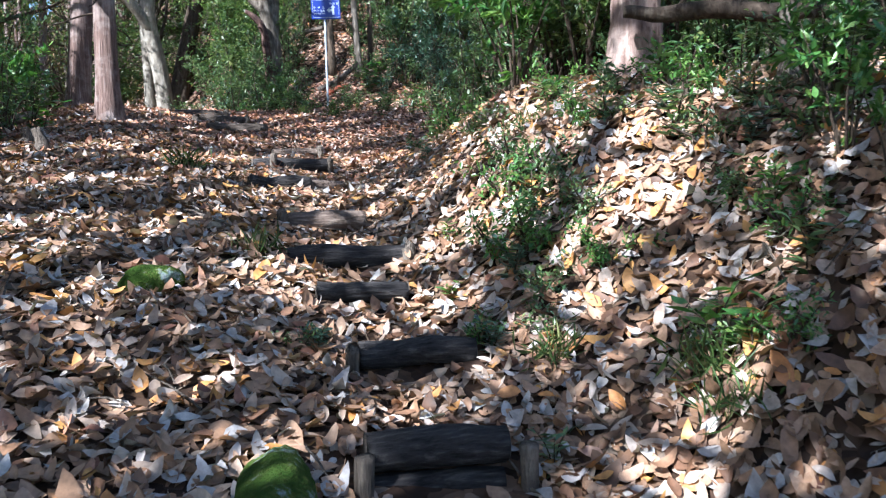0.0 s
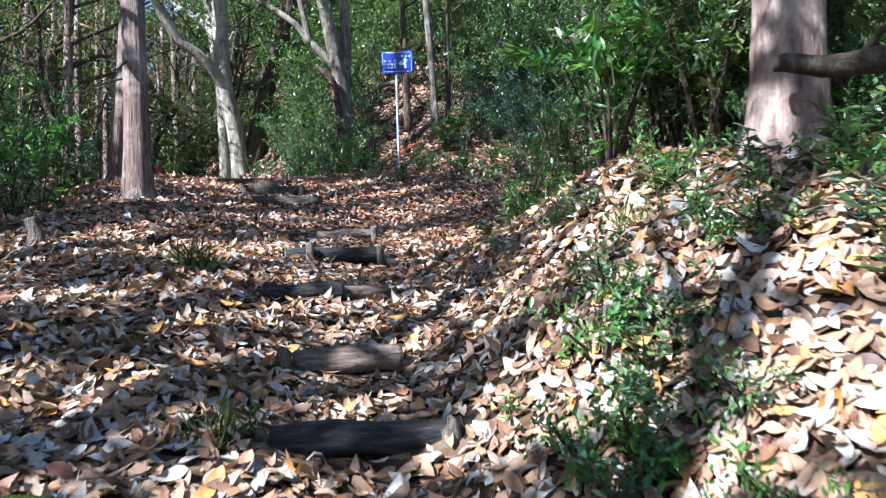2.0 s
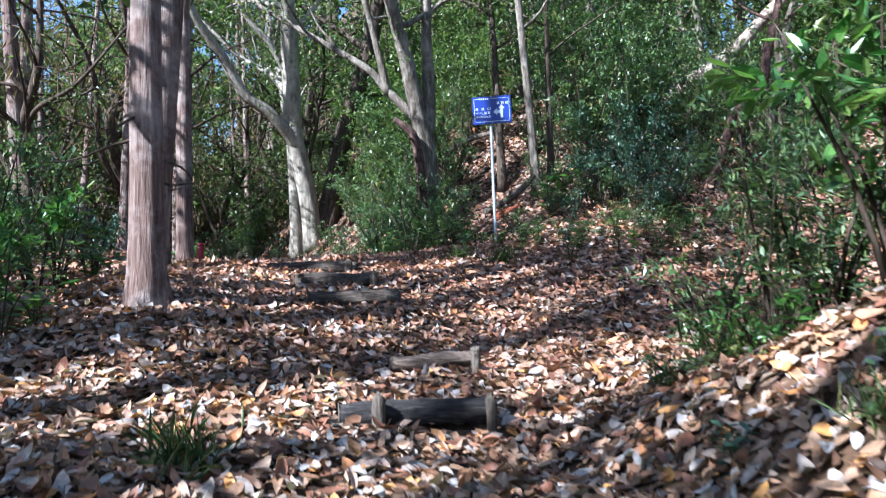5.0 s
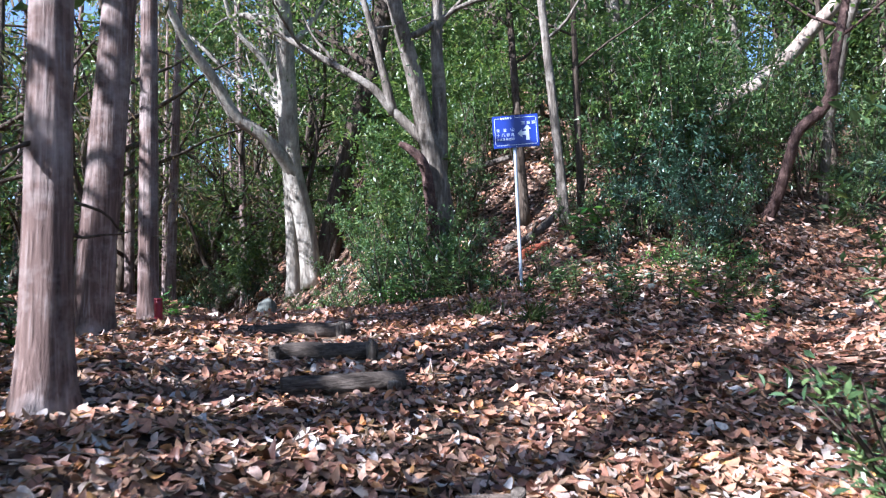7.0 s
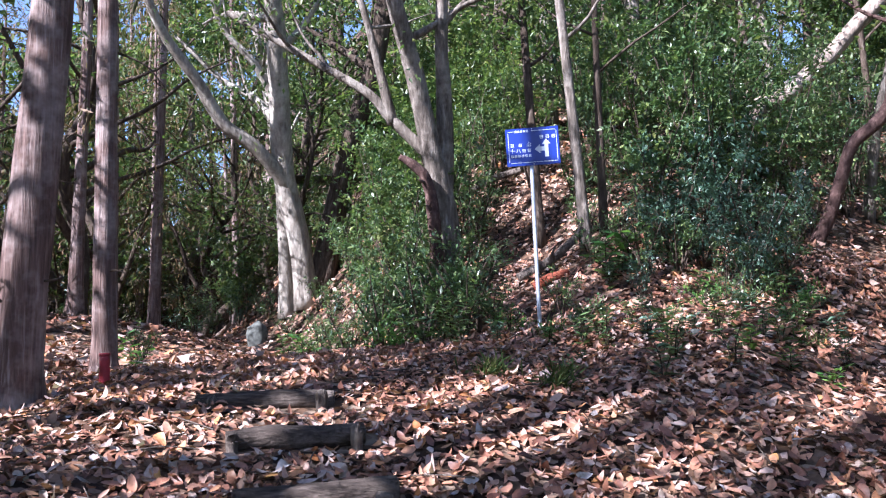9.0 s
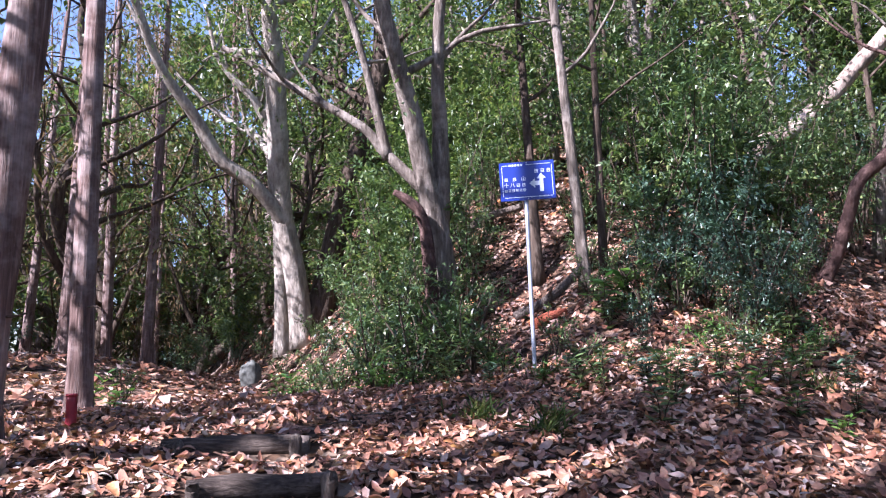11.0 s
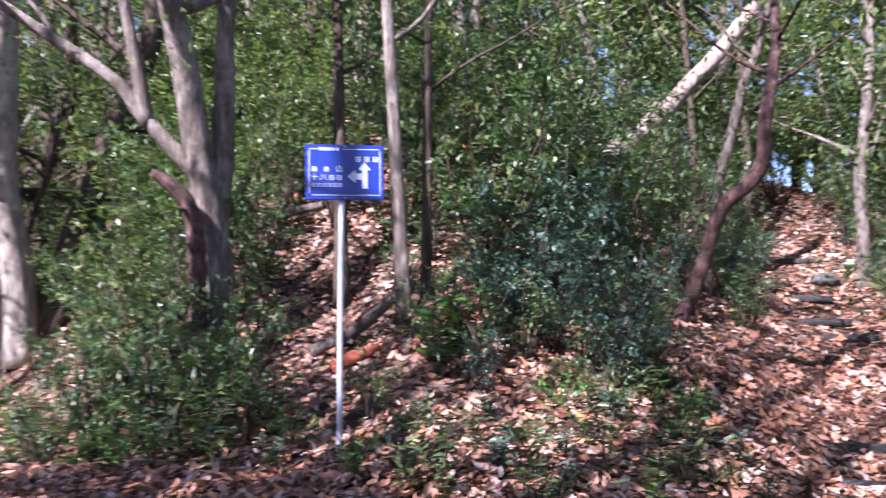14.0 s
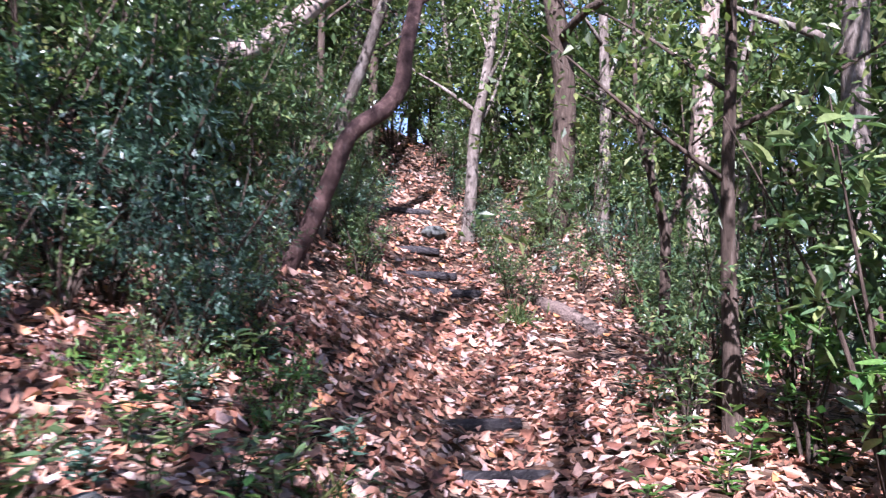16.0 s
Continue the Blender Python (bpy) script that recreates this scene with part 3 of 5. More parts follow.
def sun_gaps():
    r = np.random.default_rng(77)
    P = np.array([(x, y, H(x, y) + 0.05) for x, y in GAPS_LOW + GAPS_BANK + GAPS_FORK + GAPS_SIDE] + GAPS_TRUNK + GAPS_WIDE)
    return P, np.concatenate([r.uniform(0.19, 0.4, len(P) - len(GAPS_WIDE)), r.uniform(0.45, 0.85, len(GAPS_WIDE))])


GAPS = sun_gaps()


def in_gaps(P):
    """True for places that would block the sun on its way to a spot chosen to be lit."""
    q = P[:, None] - GAPS[0][None]
    sun_dir = np.array(SUN_FROM)
    return (np.linalg.norm(q - (q @ sun_dir)[..., None] * sun_dir, axis=2) < GAPS[1][None]).any(1)


def open_crown(V, F, at):
    """A crown of four-cornered leaves, with those cut out that would shade a chosen sunlit spot."""
    L = V.reshape(-1, 4, 3)
    keep = ~in_gaps(L.mean(1) + np.array(at))
    return L[keep].reshape(-1, 3), F[:keep.sum()]


# ---- trees ----
def crown_clump(c, rad, n, r, length, flat=0.6):
    """A loose spray of leaves round c."""
    P = unit(n, r) * (r.random((n, 1)) ** 0.45) * rad
    P[:, 2] *= flat
    D = unit(n, r) * 0.8 + P / rad * 0.6
    D[:, 2] -= 0.25
    N = r.normal(0, 0.55, (n, 3)) + np.array([0, 0, 1.0])
    L = r.uniform(0.7, 1.25, n) * length
    return leaves(P + c, D, N, L, L * 0.5, LEAF4, LEAF4_F, 0.15, r)


def limb_path(start, heading, length, r, rise=0.25, wobble=0.16, n=5):
    p, d, out = np.array(start, float), np.array(heading, float), [np.array(start, float)]
    for _ in range(n - 1):
        d = d + r.normal(0, wobble, 3) + np.array([0, 0, rise * 0.2])
        d /= np.linalg.norm(d)
        p = p + d * length / (n - 1)
        out.append(p.copy())
    return out


def tree(name, label, trunk, radii, bark, limbs=(), n_limbs=7, limb_from=0.45, limb_len=2.4, clumps=26, per=70, leaf=0.1, foliage=None,
         seed=0, group="", at=(0, 0, 0), spread=0.75, flare=0.35, ridges=5, seg=14, category="tree", rise=0.5, extra=()):
    """A tree: a bent tapering trunk, limbs of its own shape plus grown ones, and a crown of loose sprays. Paths are relative to at."""
    r = np.random.default_rng(seed + 101)
    t = thing(name, label, category, group, at=at)
    V, F = tube(trunk, radii, seg, max(14, 5 * len(trunk)), 0.035, ridges, flare, True, seed)
    part("trunk", np_mesh("trunk", V, F, bark), t)
    C = spline(trunk, 40)
    ends = []
    for pts, ra, rb in limbs:
        V, F = tube(pts, [ra, (ra + rb) / 2, rb], 9, 5 * len(pts), 0.05, 3, 0, True, seed + len(ends))
        part("limb", np_mesh("limb", V, F, bark), t)
        q = spline(pts, 12)
        ends += [q[-1], q[-3], q[-5]]
        for k in range(2):
            tw = limb_path(q[6 + 2 * k], unit(1, r)[0] * 0.8 + np.array([0, 0, 0.6]), 1.1, r)
            V, F = tube(tw, [rb * 0.8, rb * 0.25], 6, 8, 0.05, 0, 0, True, seed + k)
            part("twig", np_mesh("twig", V, F, bark), t)
            ends.append(tw[-1])
    for k in range(n_limbs):
        u = limb_from + (0.98 - limb_from) * (k + 0.5) / n_limbs
        i = int(u * 39)
        az = k * 2.4 + r.uniform(-0.4, 0.4)
        L = limb_len * (1.15 - 0.5 * u) * r.uniform(0.75, 1.2)
        p = limb_path(C[i], (math.cos(az) * spread, math.sin(az) * spread, rise + r.uniform(-0.1, 0.3)), L, r)
        rr = np.interp(u, np.linspace(0, 1, len(radii)), radii)
        V, F = tube(p, [rr * 0.5, rr * 0.3, rr * 0.12], 6, 8, 0.05, 0, 0, True, seed + k)
        part("limb", np_mesh("limb", V, F, bark), t)
        ends += [p[-1], p[-2], p[-3] * 0.5 + p[-2] * 0.5]
    ends.append(C[-1])
    ends += [np.array(e, float) for e in extra]
    if foliage and clumps:
        pieces = []
        for k in range(clumps):
            e = ends[k % len(ends)] + r.normal(0, 0.38, 3)
            pieces.append(crown_clump(e, r.uniform(0.45, 0.95), int(per * r.uniform(0.6, 1.3)), r, leaf))
        V, F = join(pieces)
        if any(at):
            V, F = open_crown(V, F, at)
        part("crown", np_mesh("crown", V, F, foliage, False), t)
    return t


def rel(pts, at):
    return [tuple(np.array(p) - np.array(at)) for p in pts]


# three tall cedars beside the trail
def cedar(x, y, r0, tall, lean, seed, label, name="cedar_tree", group="tall cedars beside the trail", low=7.0, sprays=14, seg=28, rings=60, thick=55):
    z = H(x, y) - 0.06
    r = np.random.default_rng(seed)
    lx, ly = lean
    trunk = [(0, 0, 0), (lx * 0.1, ly * 0.1, tall * 0.1), (lx * 0.33, ly * 0.33, tall * 0.33), (lx * 0.7, ly * 0.7, tall * 0.7), (lx, ly, tall)]
    t = thing(name, label, "tree", group, at=(x, y, z))
    V, F = tube(trunk, [r0 * 1.12, r0 * 0.98, r0 * 0.84, r0 * 0.5, r0 * 0.12], seg, rings, 0.02, 13 if seg > 20 else 5, 0.42, True, seed)
    part("trunk", np_mesh("trunk", V, F, CEDAR), t)
    C = spline(trunk, 50)
    pieces = []
    for k in range(sprays):
        hgt = low + (tall - low) * (k + r.random()) / sprays
        i = min(49, int(hgt / tall * 49))
        az = r.uniform(0, 6.28)
        L = (1.9 - 1.3 * hgt / tall) * r.uniform(0.7, 1.2)
        p = limb_path(C[i], (math.cos(az), math.sin(az), 0.1), L, r, -0.5)
        V, F = tube(p, [r0 * 0.14, r0 * 0.05], 6, 8, 0.05, 0, 0, True, seed + k)
        part("branch", np_mesh("branch", V, F, DARK_BARK), t)
        for q in p[2:]:
            n = thick
            o = r.normal(0, 0.26, (n, 3))
            D = o + np.array([0, 0, -0.35])
            pieces.append(leaves(q + o, D, unit(n, r), r.uniform(0.12, 0.26, n), r.uniform(0.02, 0.05, n), LEAF4, LEAF4_F, 0.2, r))
    for k in range(5):
        hgt = r.uniform(2.2, low)
        az = r.uniform(0, 6.28)
        p = limb_path(C[int(hgt / tall * 49)], (math.cos(az), math.sin(az), -0.05), r.uniform(0.2, 0.7), r, -0.2, 0.2)
        V, F = tube(p, [0.014, 0.005], 6, 7, 0.08, 0, 0, True, seed + k)
        part("dead_branch", np_mesh("dead_branch", V, F, DARK_BARK), t, "bare broken dead branch")
    V, F = open_crown(*join(pieces), (x, y, z))
    part("crown", np_mesh("crown", V, F, NEEDLE, False), t)
    return t


cedar(-0.84, 9.68, 0.118, 13.0, (-0.1, 0.2), 1, "tall cedar with reddish peeling bark and pale patches")
cedar(-1.47, 11.8, 0.138, 14.0, (0.95, 0.3), 2, "tall cedar with reddish-brown fibrous bark")
cedar(-1.65, 13.75, 0.096, 13.0, (-0.05, 0.1), 3, "slim cedar with brown fibrous bark")

# pale forked tree over the gully
at = (-0.75, 20.6, H(-0.75, 20.6) - 0.08)
tree("forked_tree", "pale grey smooth-barked tree with a long bent side limb", rel([(-0.75, 20.6, at[2]), (-0.87, 20.5, 5.31), (-1.07, 20.29, 6.4), (-1.1, 19.94, 7.68), (-1.07, 19.53, 8.8), (-1.1, 19.16, 9.8), (-0.9, 19.0, 11.6)], at),
     [0.2, 0.19, 0.185, 0.175, 0.165, 0.13, 0.05], SMOOTH_BARK,
     [(rel([(-1.0, 20.3, 6.2), (-1.49, 19.89, 6.84), (-1.97, 19.68, 7.2), (-2.33, 19.37, 7.84), (-2.8, 18.93, 8.58), (-3.04, 18.51, 9.4), (-3.3, 18.2, 10.2)], at), 0.13, 0.06),
      (rel([(-1.1, 19.95, 7.6), (-1.5, 19.7, 8.3), (-2.0, 19.5, 8.9), (-2.2, 19.3, 9.8)], at), 0.08, 0.03),
      (rel([(-1.05, 20.1, 7.1), (-1.6, 20.6, 7.9), (-2.3, 20.9, 8.4), (-3.2, 21.0, 9.3)], at), 0.09, 0.03)],
     6, 0.6, 2.6, 40, 75, 0.1, CANOPY, 31, "", at, flare=0.15)
at = (-1.12, 20.75, H(-1.12, 20.75) - 0.05)
tree("slender_tree", "thin pale grey tree close beside the forked tree", [(0, 0, 0), (-0.05, 0, 1.3), (-0.15, 0.1, 2.8), (-0.5, 0.3, 5.0), (-0.9, 0.4, 7.0)], [0.13, 0.11, 0.1, 0.07, 0.03], SMOOTH_BARK, (), 5, 0.5, 1.8, 18, 70, 0.1, CANOPY, 32, "", at)

# leaning twin-stemmed tree behind the sign
at = (1.55, 16.3, H(1.55, 16.3) - 0.06)
tree("twin_stemmed_tree", "grey tree with two leaning stems and a peeling brown limb", rel([(1.6, 16.3, at[2]), (1.52, 16.2, 5.1), (1.37, 16.11, 5.81), (1.21, 15.95, 6.63), (1.02, 15.7, 7.34), (0.8, 15.5, 8.3), (0.7, 15.4, 9.6)], at),
     [0.15, 0.135, 0.125, 0.12, 0.105, 0.08, 0.04], GREY_BARK,
     [(rel([(1.5, 16.3, 4.9), (1.55, 16.2, 6.3), (1.53, 16.0, 7.16), (1.6, 15.8, 8.2), (1.9, 15.6, 9.4)], at), 0.12, 0.05),
      (rel([(1.38, 16.15, 5.75), (0.89, 16.2, 6.26), (0.6, 16.2, 6.61), (-0.04, 16.3, 7.04), (-0.58, 16.4, 7.4), (-1.2, 16.5, 7.8)], at), 0.075, 0.035),
      (rel([(0.9, 16.2, 6.2), (0.75, 16.1, 6.9), (0.55, 16.0, 7.7), (0.2, 16.0, 8.8)], at), 0.07, 0.03)],
     5, 0.6, 2.2, 40, 75, 0.1, CANOPY, 33, "", at)
at = (1.36, 15.95, H(1.36, 15.95) - 0.05)
t = thing("dead_snag", "dark red-brown curved dead stub against the twin tree", "dead tree", at=at)
V, F = tube(rel([(1.42, 15.98, at[2]), (1.36, 15.95, 5.05), (1.28, 15.93, 5.45), (1.12, 15.9, 5.63), (0.97, 15.88, 5.72)], at), [0.075, 0.075, 0.07, 0.06, 0.03], 10, 24, 0.06, 4)
part("trunk", np_mesh("trunk", V, F, RED_BARK), t)
for a, b in (((1.3, 15.93, 5.38), (1.2, 15.82, 5.42)), ((1.37, 15.95, 5.0), (1.28, 15.85, 5.12))):
    V, F = tube(rel([a, b], at), [0.03, 0.012], 8, 5, 0.1)
    part("branch_stub", np_mesh("branch_stub", V, F, RED_BARK), t)

# slender trees on the hill
for k, (x, y, lx, ly, r0, tall, bk, seed) in enumerate([(3.15, 15.75, -0.5, 0.0, 0.062, 7.5, GREY_BARK, 41), (3.42, 15.95, 0.1, 0.1, 0.045, 6.0, DARK_BARK, 42), (2.75, 16.6, -0.2, 0.2, 0.06, 7.0, DARK_BARK, 43),
                                                        (5.5, 20.6, -0.3, 0.2, 0.13, 9.0, GREY_BARK, 44), (3.6, 19.8, 0.1, 0.2, 0.11, 8.0, GREY_BARK, 45), (4.5, 22.0, 0.2, 0.0, 0.14, 9.0, GREY_BARK, 46),
                                                        (7.2, 23.5, -0.4, 0.0, 0.15, 9.0, GREY_BARK, 47), (9.6, 22.0, 0.1, 0.0, 0.12, 9.0, GREY_BARK, 48)]):
    tree("slender_tree", "slender grey-barked tree on the wooded slope", [(0, 0, 0), (lx * 0.2, ly * 0.2, tall * 0.25), (lx * 0.55, ly * 0.5, tall * 0.6), (lx, ly, tall)], [r0 * 1.1, r0, r0 * 0.75, r0 * 0.25], bk, (), 7, 0.4, 1.9, 26, 75, 0.1, CANOPY, seed, "slender trees on the slope", (x, y, H(x, y) - 0.05))

# bent reddish tree at the side trail
at = (5.62, 15.05, H(5.62, 15.05) - 0.05)
tree("bent_tree", "crooked reddish-brown tree leaning over the side trail", rel([(5.55, 15.3, at[2]), (5.75, 15.15, 4.72), (5.88, 15.0, 5.2), (5.98, 14.93, 5.52), (6.25, 14.86, 5.76), (6.41, 14.84, 6.0), (6.46, 14.85, 6.3), (6.58, 14.9, 6.65), (6.82, 15.0, 7.4), (6.85, 15.1, 8.4)], at),
     [0.085, 0.075, 0.068, 0.07, 0.072, 0.066, 0.062, 0.06, 0.05, 0.02], RED_BARK, (), 5, 0.78, 1.6, 16, 70, 0.09, CANOPY, 51, "", at, flare=0.2, ridges=0)

# dead trunk leaning across the hill
z0 = H(6.0, 18.2)
t = thing("leaning_dead_tree", "bleached dead trunk leaning up across the wooded slope", "dead tree", at=(6.0, 18.2, z0))
V, F = tube(rel([(6.0, 18.3, z0 - 0.1), (6.4, 18.28, 6.74), (7.0, 18.28, 7.12), (7.65, 18.3, 7.6), (8.3, 18.32, 8.24), (8.9, 18.3, 8.85), (9.5, 18.3, 9.6)], (6.0, 18.2, z0)), [0.13, 0.15, 0.14, 0.13, 0.13, 0.12, 0.09], 14, 36, 0.07, 5)
part("trunk", np_mesh("trunk", V, F, PALE_WOOD), t)
for a, b in (((6.5, 18.28, 6.8), (6.3, 18.0, 7.1)), ((7.4, 18.3, 7.4), (7.6, 18.2, 7.85))):
    V, F = tube(rel([a, b], (6.0, 18.2, z0)), [0.05, 0.02], 8, 5, 0.1)
    part("branch_stub", np_mesh("branch_stub", V, F, PALE_WOOD), t)

at = (7.75, 17.55, H(7.75, 17.55) - 0.06)
tree("leaning_tree", "grey-brown tree leaning beside the side trail", rel([(7.75, 17.6, at[2]), (7.82, 17.35, 6.2), (7.9, 17.04, 7.03), (7.91, 16.77, 7.6), (7.94, 16.54, 7.96), (8.0, 16.0, 9.2)], at),
     [0.085, 0.075, 0.068, 0.064, 0.06, 0.02], GREY_BARK, (), 5, 0.7, 1.5, 12, 60, 0.09, CANOPY, 52, "", at, flare=0.2)

# trees along the side trail
NEAR_TREES = [
        ([(11.9, 18.9, 0), (11.85, 18.8, 0.9), (11.75, 18.66, 1.9), (11.75, 18.5, 2.6), (12.0, 18.4, 4.6), (12.1, 18.4, 7.0)], 0.1, GREY_BARK, "thin pale tree with a split foot beside the side trail", 61),
        ([(6.99, 12.36, 0), (6.95, 12.38, 0.8), (6.86, 12.36, 1.7), (6.75, 12.3, 2.6), (6.7, 12.3, 5.0)], 0.05, DARK_BARK, "slim brown-barked tree beside the side trail", 62),
        ([(14.5, 20.5, 0), (14.4, 20.5, 2), (14.2, 20.4, 5), (14.3, 20.4, 8)], 0.14, GREY_BARK, "pale grey tree beyond the side trail", 63),
        ([(13.0, 17.0, 0), (13.1, 17.0, 2), (12.9, 17.0, 5), (13.0, 17.0, 8)], 0.09, GREY_BARK, "grey tree in the hollow beside the side trail", 64)]
HOLLOW_TREES = [
        ([(12.6, 15.2, 0), (12.7, 15.2, 2), (12.6, 15.0, 5), (12.4, 15.0, 8)], 0.16, PALE_WOOD, "pale peeling tree in the hollow", 65),
        ([(10.4, 12.6, 0), (10.5, 12.6, 2), (10.3, 12.5, 5), (10.4, 12.4, 8)], 0.15, GREY_BARK, "grey tree in the hollow beside the side trail", 66),
        ([(9.4, 11.4, 0), (9.5, 11.3, 2), (9.3, 11.2, 5), (9.4, 11.2, 8)], 0.1, GREY_BARK, "grey tree in the hollow beside the side trail", 67),
        ([(16.0, 24.5, 0), (15.9, 24.4, 2), (15.8, 24.4, 5), (16, 24.2, 8)], 0.13, GREY_BARK, "pale grey tree beyond the side trail", 68),
        ([(11.0, 20.5, 0), (11.0, 20.4, 2), (10.9, 20.3, 5), (11, 20.2, 8)], 0.08, DARK_BARK, "dark slim tree above the side trail", 69),
        ([(9.2, 19.6, 0), (9.15, 19.5, 2), (9.0, 19.4, 5), (9, 19.2, 8)], 0.06, DARK_BARK, "dark slim tree above the side trail", 70)]
for pts, r0, bk, lab, seed in NEAR_TREES + HOLLOW_TREES:
    x, y, _ = pts[0]
    z = H(x, y) - 0.06
    tree("slender_tree", lab, [(px - x, py - y, pz) for px, py, pz in pts], [r0 * 1.15, r0, r0 * 0.85, r0 * 0.7, r0 * 0.3], bk, (), 7, 0.38, 2.0, 26, 75, 0.1, CANOPY, seed, "trees along the side trail", (x, y, z))
x, y = 8.0, 13.35
at = (x, y, H(x, y) - 0.04)
tree("forked_sapling", "dark forked sapling with thin bare branches", [(0, 0, 0), (0.0, 0, 0.6), (0.0, 0.0, 1.25), (-0.15, 0.05, 1.7), (-0.3, 0.1, 2.2), (-0.4, 0.1, 3.2)], [0.055, 0.045, 0.042, 0.03, 0.024, 0.01], DARK_BARK,
     [([(0, 0, 1.2), (0.12, -0.05, 1.5), (0.22, -0.1, 1.9), (0.3, -0.1, 2.6)], 0.03, 0.012), ([(-0.28, 0.1, 2.1), (-0.5, 0.2, 2.3), (-0.9, 0.3, 2.5)], 0.014, 0.006)], 3, 0.6, 1.0, 6, 40, 0.09, CANOPY, 71, "", at)

# big tree on the bank with a dead bough
at = (3.08, 5.2, H(3.08, 5.2) - 0.1)
tree("bank_tree", "stout tree with flaking pinkish-brown bark on the bank", [(0, 0, 0), (0.03, 0.02, 0.5), (0.06, 0.05, 1.5), (0.1, 0.1, 3.5), (0.0, 0.2, 7.0)], [0.2, 0.175, 0.165, 0.14, 0.05], bark_mat("flaking_bark", (0.09, 0.055, 0.045), (0.25, 0.175, 0.145), (0.48, 0.39, 0.34), (3, 3, 0.8), 6, 2.5, 0.56), (), 7, 0.5, 2.4, 26, 80, 0.1, CANOPY, 72, "", at)
t = thing("dead_bough", "dark dead bough lying level across the bank plants", "dead branch", at=(3.3, 4.6, H(3.3, 4.6)))
bz = at[2]
V, F = tube(rel([(2.86, 4.95, 3.12), (3.05, 4.82, 3.08), (3.3, 4.66, 3.09), (3.6, 4.45, 3.03), (3.95, 4.2, 2.98), (4.4, 3.9, 2.6)], (3.3, 4.6, H(3.3, 4.6))), [0.045, 0.05, 0.055, 0.055, 0.05, 0.04], 10, 26, 0.09, 4)
part("branch", np_mesh("branch", V, F, DARK_BARK), t)
for a, b in (((3.15, 4.78, 3.1), (3.22, 4.6, 3.3)), ((3.7, 4.4, 3.0), (3.75, 4.5, 2.75))):
    V, F = tube(rel([a, b], (3.3, 4.6, H(3.3, 4.6))), [0.02, 0.008], 7, 5, 0.1)
    part("branch_stub", np_mesh("branch_stub", V, F, DARK_BARK), t)
x, y = 3.3, 3.95
tree("slender_tree", "thin grey sapling trunk on the bank", [(0, 0, 0), (0.0, 0, 0.8), (0.03, 0.0, 2.0), (0.1, 0, 4.0)], [0.05, 0.042, 0.04, 0.015], GREY_BARK, (), 4, 0.5, 1.4, 14, 70, 0.1, CANOPY, 73, "", (x, y, H(x, y) - 0.05))

# ---- forest all round: a few grown trees, repeated ----
FOREST = "trees of the surrounding forest"
protos = []
for k, (tall, r0, bk) in enumerate([(9.5, 0.13, GREY_BARK), (8.5, 0.1, GREY_BARK), (10.5, 0.17, DARK_BARK), (7.5, 0.075, DARK_BARK)]):
    r = np.random.default_rng(k + 80)
    b = r.normal(0, 0.35, (4, 2))
    protos.append(tree("forest_tree", "evergreen broadleaf tree in the dense wood", [(0, 0, 0), (b[0, 0] * .3, b[0, 1] * .3, tall * .2), (b[1, 0], b[1, 1], tall * .45), (b[2, 0] * 1.3, b[2, 1] * 1.3, tall * .7), (b[3, 0] * 2, b[3, 1] * 2, tall)],
                       [r0 * 1.2, r0, r0 * .85, r0 * .6, r0 * .2], bk, (), 8, 0.3, 3.0, 42, 52, 0.135, CANOPY, 80 + k, FOREST, (0, 0, 0), spread=0.85, rise=0.35))
cproto = cedar(-7.0, 17.0, 0.12, 12.0, (0.2, 0.1), 90, "slim cedar in the shaded plantation", "forest_cedar", "cedars of the shaded plantation", 4.5, 18, 10, 24, 28)


def clear(x, y):
    """Keeps trees off the trails and out of the open fork."""
    main = -1.9 < x < 2.9 and -6 < y < 14.5
    side = min(math.hypot(x - a, y - b) for a, b in ((2, 11), (4, 12.3), (6, 13.6), (8, 15.5), (9.6, 17.5), (11, 19), (12.3, 20.6), (14, 22.5), (16, 25))) < 1.5
    gully = -5.0 < x < -1.0 and 13 < y < 27 and not (x < -2.6 and y < 17.5)
    view = 2.9 <= x < 7.0 and 2 < y < 12.4 and not (x > 4.4 and y < 8)
    hill = -1.2 < x < 7.2 and 12 < y < 19.5
    sunny = -4.8 < x < -1.9 and 7.5 < y < 11.5
    unseen = (x > 7 and y < 5) or (x > 16 and y < 12) or (x < -9 and y < -3)
    return not (main or side or gully or view or hill or sunny or unseen)


r = np.random.default_rng(5)
spots = []
tries = 0
while len(spots) < 66 and tries < 6000:
    tries += 1
    x, y = r.uniform(-17, 24), r.uniform(2, 36)
    if clear(x, y) and not (x < -2 and y < 20) and not (6 < x < 12.5 and 11 < y < 19) and all(math.hypot(x - a, y - b) > 1.9 for a, b in spots):
        spots.append((x, y))
used = set()
for x, y in spots:
    is_cedar = x < -1.8 and y > 12 and r.random() < 0.75
    if is_cedar:
        src = cproto
        s = r.uniform(0.8, 1.15)
        m = pose(x, y, H(x, y) - 0.08, r.normal(0, 1.5), r.normal(0, 1.5), r.uniform(0, 360))
        c = copy_thing(src, m)
        c.scale = (s, s, s * r.uniform(0.9, 1.1))
    else:
        i = int(r.integers(0, 4))
        m = pose(x, y, H(x, y) - 0.08, r.normal(0, 4), r.normal(0, 4), r.uniform(0, 360))
        s = r.uniform(0.8, 1.2)
        if i in used:
            c = copy_thing(protos[i], m)
        else:
            used.add(i)
            c = protos[i]
            c.matrix_basis = m
        c.scale = (s, s, s)


